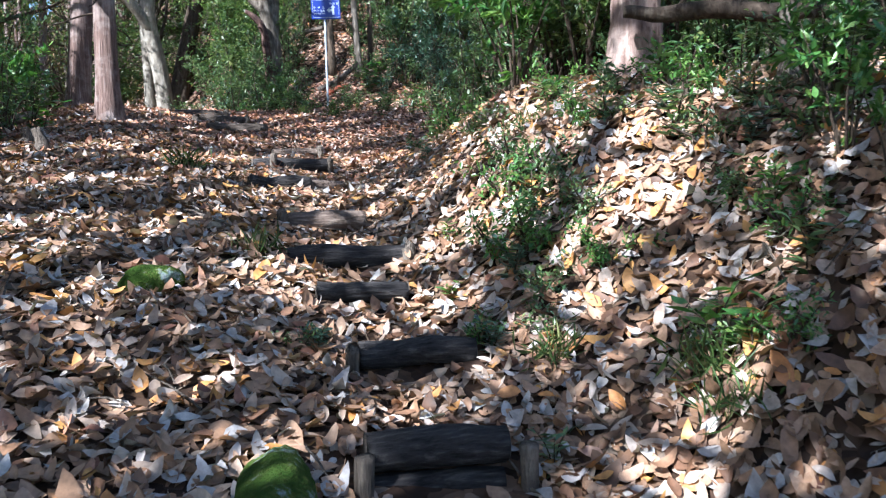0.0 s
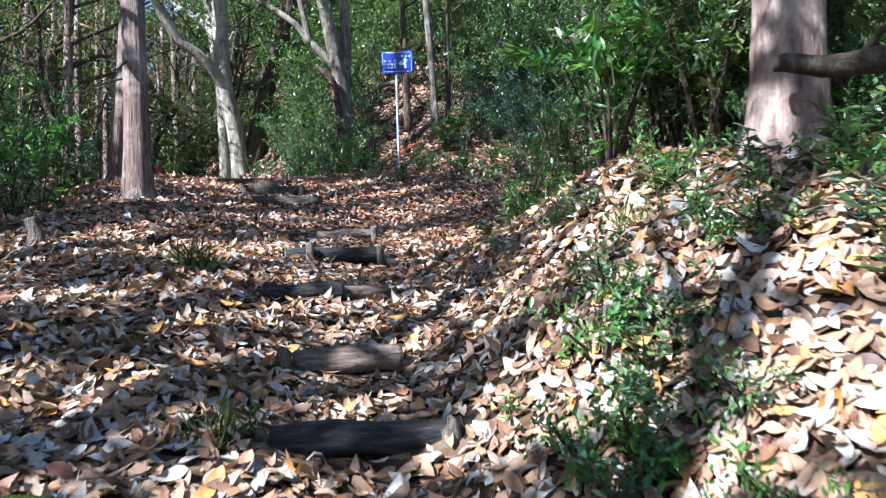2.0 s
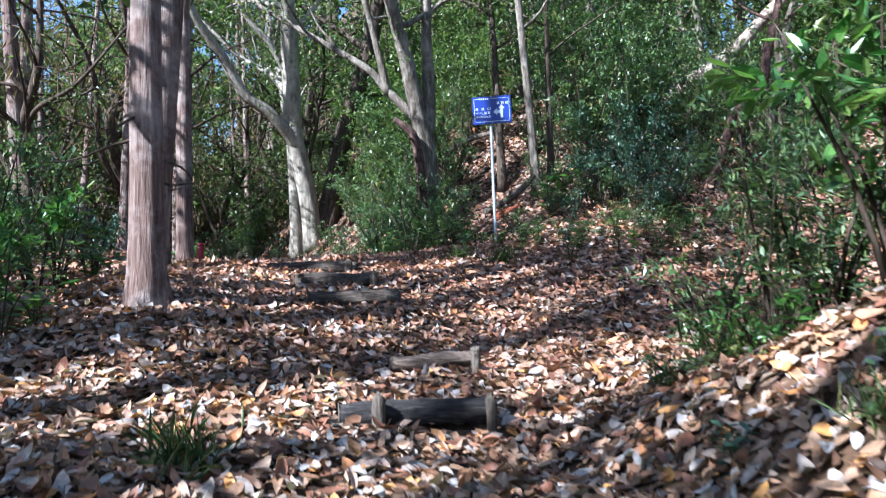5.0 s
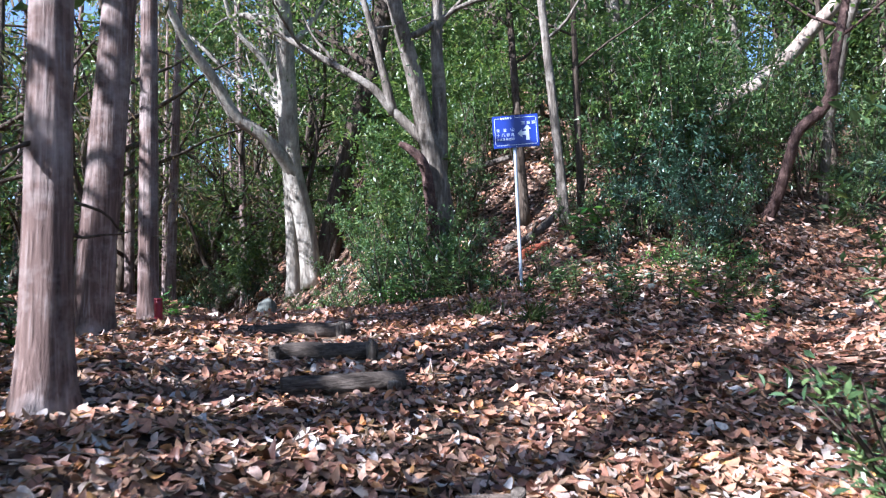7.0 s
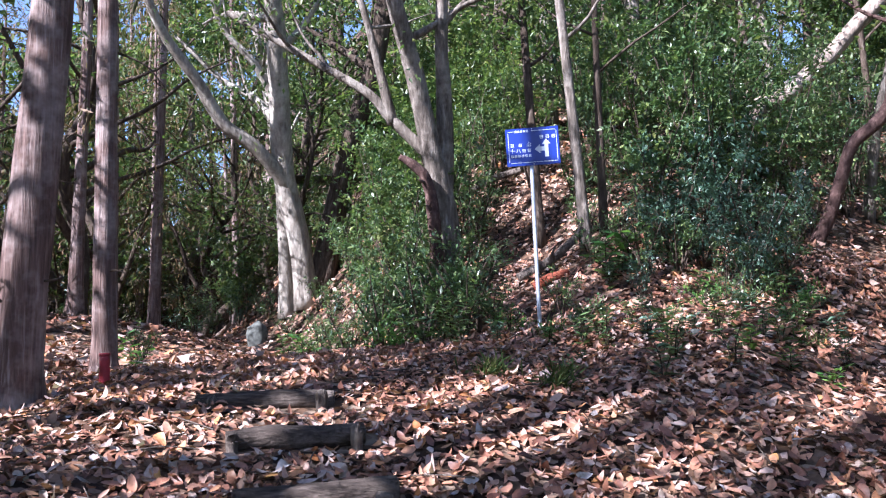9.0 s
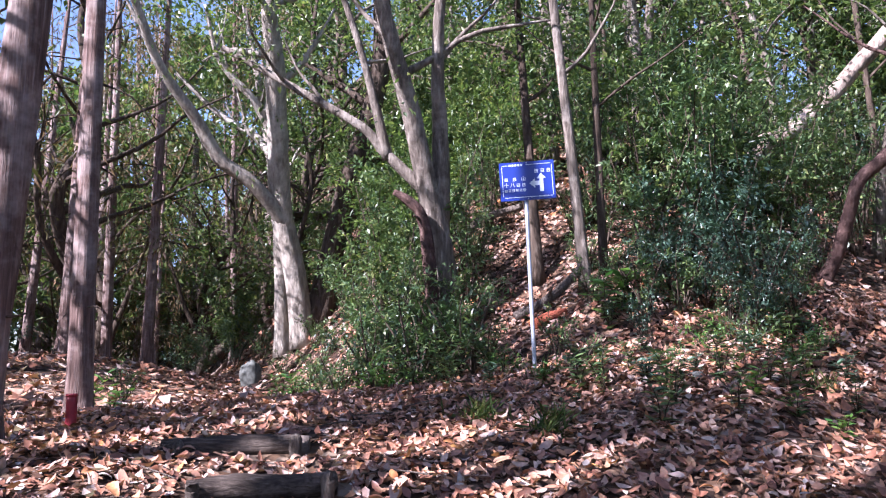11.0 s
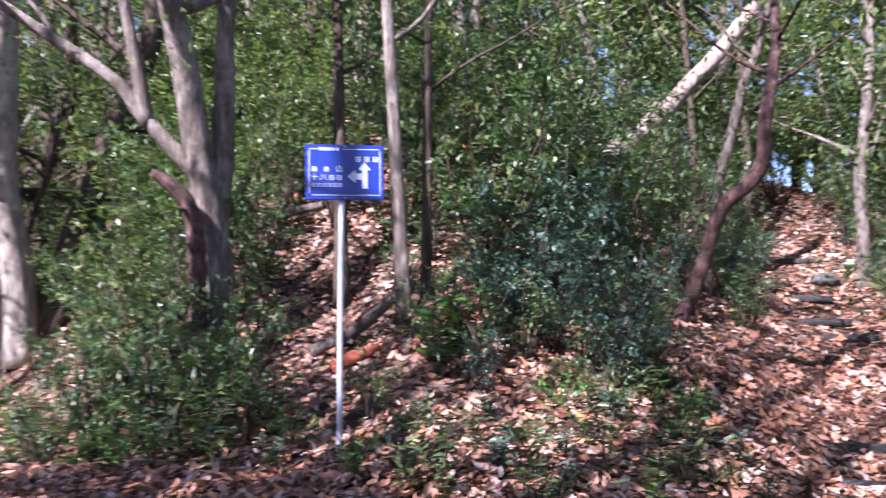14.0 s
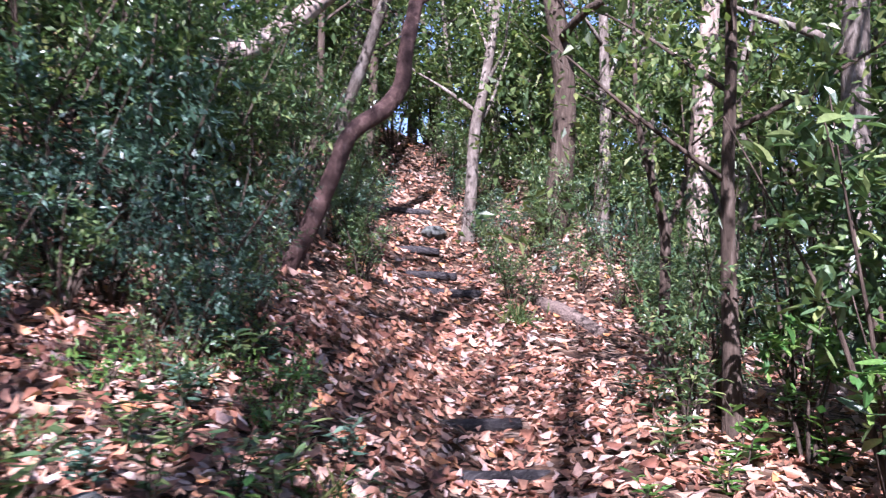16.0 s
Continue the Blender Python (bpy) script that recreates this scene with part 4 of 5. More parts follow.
# ---- the sunny side: unseen broadleaf trees, added so their crowns dapple the trails ----
def unseen_shade_tree(x, y, tall, seed, clumps=36):
    """An out-of-view broadleaf tree, added for shade, with a dense lumpy crown that leaves its gaps open."""
    r = np.random.default_rng(seed)
    z = H(x, y) - 0.1
    t = thing("unseen_shade_tree", "unseen tall broadleaf tree added to shade the trails", "tree", "broadleaf trees on the sunny side", at=(x, y, z))
    b = r.normal(0, 0.3, (3, 2))
    trunk = [(0, 0, 0), (b[0, 0] * .5, b[0, 1] * .5, tall * .3), (b[1, 0], b[1, 1], tall * .6), (b[2, 0], b[2, 1], tall * .95)]
    V, F = tube(trunk, [0.15, 0.12, 0.09, 0.03], 10, 20, 0.035, 5, 0.3, True, seed)
    part("trunk", np_mesh("trunk", V, F, GREY_BARK), t)
    C = spline(trunk, 30)
    ends = []
    for k in range(8):
        az = k * 2.4 + r.uniform(-.4, .4)
        p = limb_path(C[12 + 2 * k], (math.cos(az), math.sin(az), 0.35), r.uniform(1.5, 2.5), r)
        V, F = tube(p, [0.05, 0.03, 0.01], 6, 8, 0.05, 0, 0, True, seed + k)
        part("limb", np_mesh("limb", V, F, GREY_BARK), t)
        ends += [p[-1], p[-2], p[-3]]
    P, D, N, L = [], [], [], []
    for k in range(clumps):
        n = int(r.uniform(45, 95))
        c = ends[k % len(ends)] + r.normal(0, 0.3, 3)
        o = unit(n, r) * (r.random((n, 1)) ** 0.45) * r.uniform(0.4, 0.85) * np.array([1, 1, 0.6])
        P.append(c + o), D.append(unit(n, r) + o), N.append(r.normal(0, 0.5, (n, 3)) + np.array([0, 0, 1.0])), L.append(r.uniform(0.12, 0.2, n))
    P, D, N, L = np.concatenate(P), np.concatenate(D), np.concatenate(N), np.concatenate(L)
    keep = ~in_gaps(P + np.array([x, y, z]))
    V, F = leaves(P[keep], D[keep], N[keep], L[keep], L[keep] * 0.55, LEAF4, LEAF4_F, 0.15, r)
    part("crown", np_mesh("crown", V, F, CANOPY, False), t)


shade_rng = np.random.default_rng(61)
for i in range(5):
    for j in range(9):
        x, y = -3.2 - 2.3 * i + shade_rng.normal(0, 0.4), -6.9 + 2.3 * j + 0.9 * (i % 2) + shade_rng.normal(0, 0.4)
        unseen_shade_tree(x, y, shade_rng.uniform(9.5, 13.0), 600 + i * 10 + j, clumps=23 if y < 2 else 22 if y < 8 else 14)
for k, (x, y) in enumerate([(-2.2, -1.2), (-3.9, -3.0), (-5.2, -1.4), (-1.8, -3.4), (-6.6, -4.2), (-2.9, 1.3)]):
    unseen_shade_tree(x, y, 11.5, 670 + k, clumps=15)
# taller unseen trees, added to reach the side trail with their shade
for k, (x, y) in enumerate([(-3.6, 8.4), (-4.7, 6.5), (-3.1, 6.3), (-5.3, 9.3), (-6.2, 7.6)]):
    unseen_shade_tree(x, y, 16.5, 690 + k, clumps=11)


# the plantation beyond the gully, and bare-limbed trees in it
rows = []
while len(rows) < 34:
    x, y = r.uniform(-15, -2.4), r.uniform(15.5, 35)
    if not (-4.4 < x < -1.5 and y < 27) and all(math.hypot(x - a, y - b) > 1.1 for a, b in rows + spots):
        rows.append((x, y))
        c = copy_thing(cproto, pose(x, y, H(x, y) - 0.08, r.normal(0, 1.2), r.normal(0, 1.2), r.uniform(0, 360)))
        q = r.uniform(0.7, 1.1)
        c.scale = (q, q, q * r.uniform(0.9, 1.1))
for x, y, q in ((-3.6, 21.1, 0.85), (-4.3, 19.4, 0.9), (-4.9, 22.6, 0.9), (-2.75, 24.2, 0.8)):
    copy_thing(cproto, pose(x, y, H(x, y) - 0.08, 0, 1, x * 90)).scale = (q, q, q)
tangle = tree("bare_limbed_tree", "dark crooked tree with many bare tangled limbs", [(0, 0, 0), (0.25, 0.1, 1.2), (-0.1, 0.2, 2.4), (0.5, 0.1, 3.8), (0.3, 0.3, 5.6), (0.8, 0.2, 7.5)], [0.13, 0.11, 0.1, 0.08, 0.05, 0.02], DARK_BARK,
              [([(0.2, 0.1, 1.1), (-0.4, 0.2, 1.9), (-0.9, 0.0, 3.0), (-1.8, 0.2, 4.2)], 0.07, 0.025), ([(0.0, 0.2, 2.2), (0.8, -0.2, 2.8), (1.7, -0.1, 3.2), (2.6, 0.2, 4.2)], 0.06, 0.02),
               ([(0.3, 0.1, 3.2), (-0.3, -0.5, 4.2), (-1.2, -0.8, 4.8), (-2.2, -0.6, 5.8)], 0.05, 0.02)], 12, 0.3, 2.8, 12, 50, 0.11, CANOPY, 170, "bare-limbed trees in the gully", (0, 0, 0), spread=1.0, rise=0.3)
for k, (x, y) in enumerate([(-3.2, 22.5), (-4.3, 19.4), (-5.4, 24.5), (-2.2, 25.5), (-6.8, 21.0), (-3.9, 28.5), (-1.2, 24.0), (-7.5, 27.0), (-0.3, 27.5), (-5.2, 16.9), (-9.0, 18.5)]):
    m = pose(x, y, H(x, y) - 0.1, r.normal(0, 6), r.normal(0, 6), k * 77)
    c = copy_thing(tangle, m) if k else tangle
    c.matrix_basis = m
    q = r.uniform(0.75, 1.15)
    c.scale = (q, q, q)

# low-crowned trees that fill the middle distance, and the wood beyond
LOW = []
for k, (tall, r0, bk) in enumerate([(5.5, 0.06, GREY_BARK), (4.5, 0.05, DARK_BARK), (6.5, 0.08, GREY_BARK)]):
    LOW.append(tree("understory_tree", "small evergreen tree with a low spreading crown", [(0, 0, 0), (0.1, 0.05, tall * .3), (-0.15, 0.2, tall * .6), (0.2, 0.1, tall)], [r0 * 1.2, r0, r0 * .7, r0 * .2], bk, (), 7, 0.16, 1.9, 38, 50, 0.115, CANOPY, 180 + k,
                    "understory trees", (0, 0, 0), spread=0.9, rise=0.2, seg=9))
FAR = []
for k, (tall, r0, bk) in enumerate([(11, 0.16, GREY_BARK), (9, 0.13, DARK_BARK)]):
    FAR.append(tree("distant_tree", "distant evergreen tree closing the view", [(0, 0, 0), (0.1, 0.1, tall * .3), (-0.2, 0.2, tall * .6), (0.2, 0.1, tall)], [r0 * 1.2, r0, r0 * .7, r0 * .2], bk, (), 5, 0.14, 3.6, 44, 75, 0.28, CANOPY, 190 + k,
                    "distant trees", (0, 0, 0), spread=0.9, rise=0.2, seg=8))
seen = set()


def plant(kinds, x, y, s):
    ob = kinds[int(r.integers(0, len(kinds)))]
    m = pose(x, y, H(x, y) - 0.08 if max(abs(x), abs(y)) < 30 else float(height(np.clip(x, -30, 40), np.clip(y, -14, 48))) - 0.08, r.normal(0, 4), r.normal(0, 4), r.uniform(0, 360))
    if ob.name in seen:
        ob = copy_thing(ob, m)
    else:
        seen.add(ob.name)
        ob.matrix_basis = m
    ob.scale = (s, s, s)


for x, y in ((18, 15), (20, 18), (22, 21), (19, 21.5), (23, 16), (21, 24), (17.5, 25.5), (25, 19), (24, 24), (20.5, 13.5)):
    plant(FAR, x, y, r.uniform(1.0, 1.25))
for x, y in ((14.2, 21.6), (15.6, 23.0), (13.2, 23.0), (16.2, 20.6), (17.0, 22.5), (15.0, 24.8), (14.0, 18.6), (12.2, 22.4), (16.5, 18.0), (18.5, 20.0), (14.5, 15.5), (15.5, 13.0)):
    plant(LOW + FAR, x, y, r.uniform(0.8, 1.1))
for x, y in ((-3.5, 31), (-6, 33), (-9, 30), (-11.5, 33), (-8, 36.5), (-4.5, 37), (-1.5, 34), (-13, 28), (-12, 30), (-14, 33), (-10, 34), (-7, 31), (-13, 37), (-16, 30), (-17, 35), (-6, 35.5), (-10, 38), (-15, 26), (-4, 34), (-12, 23.5), (-14.5, 19.5), (-10.5, 26.5)):
    plant(FAR, x, y, r.uniform(0.8, 1.15))
taken = []
while len(taken) < 52:
    x, y = r.uniform(-14, 20), r.uniform(3, 33)
    if clear(x, y) and not (-3.2 < x < 2.5 and y < 21) and not (x < 0 and y < 14) and not (x < -2.5 and y < 27) and not (6 < x < 12.5 and 10.5 < y < 19) and all(math.hypot(x - a, y - b) > 1.5 for a, b in taken):
        taken.append((x, y))
        plant(LOW, x, y, r.uniform(0.8, 1.2))
for ring, count in ((27, 24), (35, 28)):
    for k in range(count):
        a = k / count * 2 * math.pi + r.uniform(-0.08, 0.08)
        x, y = 3 + math.cos(a) * ring * r.uniform(0.93, 1.1), 14 + math.sin(a) * ring * r.uniform(0.93, 1.1)
        if y > 4:
            plant(FAR, x, y, r.uniform(0.9, 1.35))


# ---- undergrowth ----
def shrub(tall, wide, stems, n, leaf, mat, seed, label, name="shrub", group="undergrowth shrubs", bark=DARK_BARK, width=0.4, droop=-0.1, tmpl=(LEAF4, LEAF4_F)):
    r = np.random.default_rng(seed)
    t = thing(name, label, "shrub", group)
    pieces = []
    per = n // stems
    for k in range(stems):
        az = k * 2.4 + r.uniform(-.5, .5)
        h = tall * r.uniform(0.65, 1.05)
        w = wide * r.uniform(0.3, 1.0)
        p = [(0.04 * math.cos(az), 0.04 * math.sin(az), -0.05), (w * .3 * math.cos(az), w * .3 * math.sin(az), h * .4), (w * .7 * math.cos(az + .2), w * .7 * math.sin(az + .2), h * .75), (w * math.cos(az + .3), w * math.sin(az + .3), h)]
        V, F = tube(p, [0.012 + 0.006 * tall, 0.009, 0.003], 5, 6, 0.05, 0, 0, True, seed + k)
        part("stem", np_mesh("stem", V, F, bark), t)
        C = spline(p, 30)
        # leafy twigs along the upper stem
        tw = max(3, per // 14)
        for q in range(tw):
            c0 = C[int(r.uniform(0.22, 1.0) * 29)]
            d = unit(1, r)[0] * np.array([1, 1, 0.5]) + np.array([0, 0, 0.12])
            L = r.uniform(0.12, 0.42) * (0.5 + 0.35 * tall)
            m = per // tw + 1
            u = r.uniform(0.15, 1, (m, 1))
            P = c0 + d * L * u + r.normal(0, 0.03, (m, 3))
            D = d * 0.7 + r.normal(0, 0.6, (m, 3)) + np.array([0, 0, droop])
            N = r.normal(0, 0.35, (m, 3)) + np.array([0, 0, 1.0])
            Ls = r.uniform(0.6, 1.2, m) * leaf
            pieces.append(leaves(P, D, N, Ls, Ls * width * (1.15 if len(tmpl[0]) == 4 else 1), tmpl[0], tmpl[1], 0.12, r))
    V, F = join(pieces)
    part("foliage", np_mesh("foliage", V, F, mat, False), t)
    SPRAY[t.name] = (V, F, mat)
    return t


SPRAY = {}
SH = [shrub(1.7, 0.8, 5, 1150, 0.085, GREEN, 201, "leafy evergreen shrub in the undergrowth"),
      shrub(1.3, 0.8, 5, 1000, 0.075, DARK_GREEN, 202, "dark glossy evergreen shrub in the undergrowth"),
      shrub(2.3, 0.9, 5, 1350, 0.095, GREEN, 203, "tall leafy shrub in the undergrowth"),
      shrub(0.75, 0.55, 6, 420, 0.07, GREEN, 204, "low leafy shrub on the forest floor", tmpl=(LEAF6, LEAF6_F)),
      shrub(1.9, 0.6, 6, 900, 0.12, GREEN, 205, "narrow-leaved bamboo grass clump", width=0.16, droop=-0.35),
      shrub(2.6, 1.1, 5, 1400, 0.105, CANOPY, 206, "tall airy shrub with yellow-green leaves"),
      shrub(1.6, 0.6, 5, 240, 0.15, BRIGHT, 207, "shrub with large fresh green leaves", tmpl=(LEAF8, LEAF8_F)),
      shrub(2.4, 0.8, 6, 520, 0.15, GREEN, 208, "tall shrub with large glossy green leaves", tmpl=(LEAF8, LEAF8_F))]
placed = set()


def put(protos_, i, x, y, s=1.0, rz=None, store=placed, dz=-0.02, r=r):
    m = pose(x, y, H(x, y) + dz, r.normal(0, 4), r.normal(0, 4), r.uniform(0, 360) if rz is None else rz)
    ob = protos_[i]
    if id(ob) in store:
        ob = copy_thing(ob, m)
    else:
        store.add(id(ob))
        ob.matrix_basis = m
    ob.scale = (s, s, s * r.uniform(0.9, 1.1))
    return ob


def scatter(region, count, kinds, smin, smax, seed, keep=lambda x, y: True):
    r = np.random.default_rng(seed)
    n = 0
    for _ in range(count * 12):
        if n >= count:
            break
        x, y = r.uniform(region[0], region[1]), r.uniform(region[2], region[3])
        if keep(x, y):
            put(SH, kinds[int(r.integers(0, len(kinds)))], x, y, r.uniform(smin, smax), r=r)
            n += 1


def off_side(x, y, d=0.9):
    return min(math.hypot(x - a, y - b) for a, b in ((2, 11), (3.2, 11.9), (4.4, 12.5), (5.3, 13.1), (6.2, 13.8), (7, 14.5), (8, 15.5), (8.9, 16.6), (9.6, 17.5), (10.4, 18.4), (11, 19), (11.7, 19.8), (12.3, 20.6), (13.2, 21.6), (14, 22.5))) > d


def thicket(region, count, kinds, smin, smax, seed, label, keep=lambda x, y: True):
    """Far undergrowth that nobody could count, joined by kind of leaf."""
    r = np.random.default_rng(seed)
    got, n = {}, 0
    for _ in range(count * 12):
        if n >= count:
            break
        x, y = r.uniform(region[0], region[1]), r.uniform(region[2], region[3])
        if keep(x, y):
            V, F, mat = SPRAY[SH[kinds[int(r.integers(0, len(kinds)))]].name]
            a, q = r.uniform(0, 6.28), r.uniform(smin, smax)
            c, w = math.cos(a) * q, math.sin(a) * q
            W = np.stack([V[:, 0] * c - V[:, 1] * w + x, V[:, 0] * w + V[:, 1] * c + y, V[:, 2] * q + H(x, y) - 0.02], -1)
            got.setdefault(mat.name, (mat, []))[1].append((W, F))
            n += 1
    for mat, pieces in got.values():
        V, F = join(pieces)
        tagged(new("undergrowth", np_mesh("undergrowth", V, F, mat, False)), label, "undergrowth", kind="stuff")


# thicket behind and left of the sign
for i, x, y, q in [(0, 0.65, 17.0, 0.95), (5, 0.95, 16.8, 0.85), (2, 1.2, 17.1, 0.9), (0, 0.75, 15.9, 0.8), (3, 1.2, 15.1, 1.3), (0, 1.25, 15.5, 0.75), (3, 0.75, 15.2, 1.1), (3, 1.7, 14.75, 1.1), (5, 0.9, 17.9, 0.95), (2, 0.75, 18.8, 0.9),
                   (0, 1.6, 15.9, 0.8), (1, 0.55, 16.3, 0.7), (3, 0.1, 16.6, 0.7), (3, -0.15, 17.6, 0.7), (4, 1.9, 16.9, 0.9), (5, 1.5, 17.7, 1.0), (4, 1.0, 16.1, 0.8), (3, 1.55, 15.1, 1.2), (1, 1.05, 15.7, 0.7), (3, -0.3, 18.6, 0.7), (3, 0.35, 15.6, 0.8), (0, 0.5, 18.2, 0.9)]:
    put(SH, i, x, y, q)
thicket((0.5, 3.0, 17.6, 24), 30, [0, 2, 4, 5], 0.8, 1.25, 302, "dense evergreen undergrowth up the slope", lambda x, y: not (1.9 < x < 3.0 and y < 18.5))
# low growth under the bushes
for i, x, y, q in [(3, 3.5, 14.7, 0.8), (3, 3.9, 14.8, 0.9), (3, 4.3, 14.55, 0.8), (1, 4.55, 14.35, 0.5), (3, 4.75, 14.35, 0.7), (1, 3.7, 15.1, 0.6), (3, 5.0, 14.65, 0.8), (1, 5.15, 14.85, 0.6), (3, 3.1, 15.2, 0.7), (1, 3.35, 14.3, 0.4), (3, 4.1, 14.1, 0.5), (3, 5.3, 15.2, 0.9), (1, 4.0, 15.3, 0.8), (3, 2.5, 14.2, 0.6), (3, 1.9, 14.6, 0.7)]:
    put(SH, i, x, y, q)
# dark bushes beside the bent tree
for i, x, y, q in [(1, 4.7, 15.2, 1.2), (1, 4.3, 15.4, 1.1), (1, 4.75, 14.7, 0.9), (1, 4.2, 14.9, 0.8), (0, 3.9, 15.6, 1.0), (2, 4.8, 15.9, 0.95), (2, 5.5, 16.1, 1.0), (1, 4.4, 14.3, 0.6), (2, 6.1, 16.2, 0.9), (5, 4.2, 16.4, 0.9)]:
    put(SH, i, x, y, q)
# low growth at the foot of the forked tree and in the gully
for i, x, y, q in [(3, -0.45, 19.9, 0.7), (3, -0.95, 19.7, 0.6), (3, -0.2, 19.2, 0.8), (3, -1.95, 15.6, 0.6), (0, -2.9, 21.3, 0.6), (1, -2.3, 22.3, 0.7), (1, -3.6, 23.5, 0.8), (3, -1.6, 21.4, 0.8), (0, -0.1, 21.6, 0.9), (0, 0.4, 20.6, 0.9), (2, -0.5, 22.3, 0.8), (0, 0.1, 19.9, 0.7)]:
    put(SH, i, x, y, q)
# scrub on the slope behind the sign
for i, x, y, q in [(4, 2.35, 18.3, 0.9), (5, 2.9, 17.9, 0.8), (3, 2.05, 17.3, 0.9), (0, 3.35, 17.0, 0.7), (3, 3.3, 16.2, 0.8), (3, 2.0, 16.2, 0.7), (0, 2.6, 18.9, 0.9), (4, 3.6, 16.6, 0.8), (3, 3.5, 15.5, 0.7), (4, 2.0, 18.0, 0.8)]:
    put(SH, i, x, y, q)
# growth close along the side trail
for i, x, y, q in [(0, 8.15, 17.3, 0.6), (1, 8.9, 18.2, 0.7), (0, 9.6, 19.0, 0.7), (0, 10.35, 19.8, 0.8), (0, 10.4, 16.8, 0.55), (3, 10.2, 16.3, 0.8), (0, 11.2, 17.7, 0.6), (1, 11.9, 18.5, 0.7), (0, 12.5, 19.3, 0.7), (2, 12.9, 20.1, 0.7), (0, 11.2, 20.9, 0.8), (4, 8.5, 17.8, 0.7), (3, 7.7, 16.7, 0.9), (3, 10.9, 17.2, 0.9), (2, 12.0, 21.6, 0.8), (0, 13.3, 21.0, 0.8)]:
    put(SH, i, x, y, q)
# dense edge of the hollow beyond the fallen log
edge_rng = np.random.default_rng(330)
for row in range(3):
    for k in range(9):
        u = k / 8
        put(SH, int(edge_rng.choice([0, 1, 4, 5, 2])), 10.75 + 1.9 * u + 0.7 * row + edge_rng.normal(0, 0.12), 14.6 + 4.6 * u - 0.55 * row + edge_rng.normal(0, 0.12), edge_rng.uniform(0.42, 0.65) + 0.14 * row, r=edge_rng)
for i, x, y, q in [(1, 8.1, 17.6, 0.55), (3, 8.7, 18.3, 0.9), (1, 9.3, 19.0, 0.6), (0, 9.8, 19.7, 0.55), (1, 10.4, 20.3, 0.7), (0, 11.0, 20.9, 0.75), (2, 11.6, 21.6, 0.7), (1, 12.7, 19.9, 0.6), (0, 13.2, 20.4, 0.6), (2, 13.9, 20.9, 0.7), (1, 12.6, 19.3, 0.5)]:
    put(SH, i, x, y, q)
# closing thicket at the end of the side trail
for i, x, y, q in [(5, 13.6, 20.4, 1.1), (2, 12.9, 21.9, 1.2), (5, 14.6, 22.4, 1.2), (2, 15.4, 21.2, 1.2), (5, 13.9, 23.8, 1.3), (2, 16.2, 23.2, 1.3), (5, 12.6, 23.2, 1.2), (0, 13.0, 19.4, 1.0), (2, 14.2, 19.2, 1.1), (5, 15.4, 19.8, 1.2), (2, 10.6, 20.4, 1.0), (5, 11.3, 21.6, 1.1), (1, 9.6, 18.9, 0.8), (0, 8.6, 18.0, 0.7), (4, 10.0, 19.7, 0.9), (0, 12.6, 17.8, 0.8), (5, 13.6, 17.6, 1.0)]:
    put(SH, i, x, y, q)
# hill behind the sign
scatter((3.0, 8.5, 16.2, 25), 64, [0, 1, 2, 4, 5, 2], 0.75, 1.2, 303, lambda x, y: off_side(x, y, 1.2) and y > 15.6 + 0.35 * abs(x - 4))
thicket((8.5, 20, 19, 32), 36, [0, 1, 2, 5, 2], 0.9, 1.4, 305, "dense evergreen undergrowth beyond the side trail", lambda x, y: off_side(x, y, 1.0))
# hollow beside the side trail
thicket((7.8, 18, 11, 19), 42, [0, 1, 2, 4, 5], 0.6, 1.05, 306, "dense evergreen undergrowth in the hollow", lambda x, y: off_side(x, y, 1.8))
for i, x, y, q in [(7, 6.55, 11.35, 1.0), (7, 7.2, 11.5, 1.1), (6, 6.3, 11.25, 0.8), (6, 6.9, 11.9, 0.7), (7, 7.6, 12.2, 1.0), (0, 7.1, 12.7, 0.7), (4, 7.4, 12.6, 0.9), (2, 7.9, 11.6, 1.0)]:
    put(SH, i, x, y, q)
# bank beside the stepped trail
scatter((3.0, 5.8, 5.6, 9.6), 24, [0, 4, 4, 2, 3, 5], 0.6, 0.95, 307, lambda x, y: x > 2.85 + 0.12 * abs(y - 7))
for i, x, y, q in [(6, 2.85, 6.75, 0.9), (6, 3.05, 7.3, 0.95), (7, 3.3, 7.0, 0.8), (3, 2.7, 8.4, 0.9), (4, 3.3, 6.2, 0.8), (4, 3.0, 8.3, 0.75), (6, 2.72, 2.95, 0.45), (6, 2.95, 3.35, 0.5), (6, 2.6, 2.6, 0.35), (7, 3.2, 3.1, 0.4), (6, 3.4, 3.3, 0.7), (6, 3.6, 2.9, 0.7), (3, 3.2, 3.6, 0.7), (4, 3.5, 5.7, 0.8), (4, 3.2, 5.9, 0.9)]:
    put(SH, i, x, y, q)
thicket((3.6, 6.5, 1.5, 5.8), 14, [0, 1, 4, 2], 0.6, 1.0, 308, "undergrowth on top of the bank")
thicket((6.0, 14, 3, 11), 20, [0, 1, 2, 5, 2], 0.9, 1.25, 309, "evergreen undergrowth behind the bank", lambda x, y: off_side(x, y, 1.8))
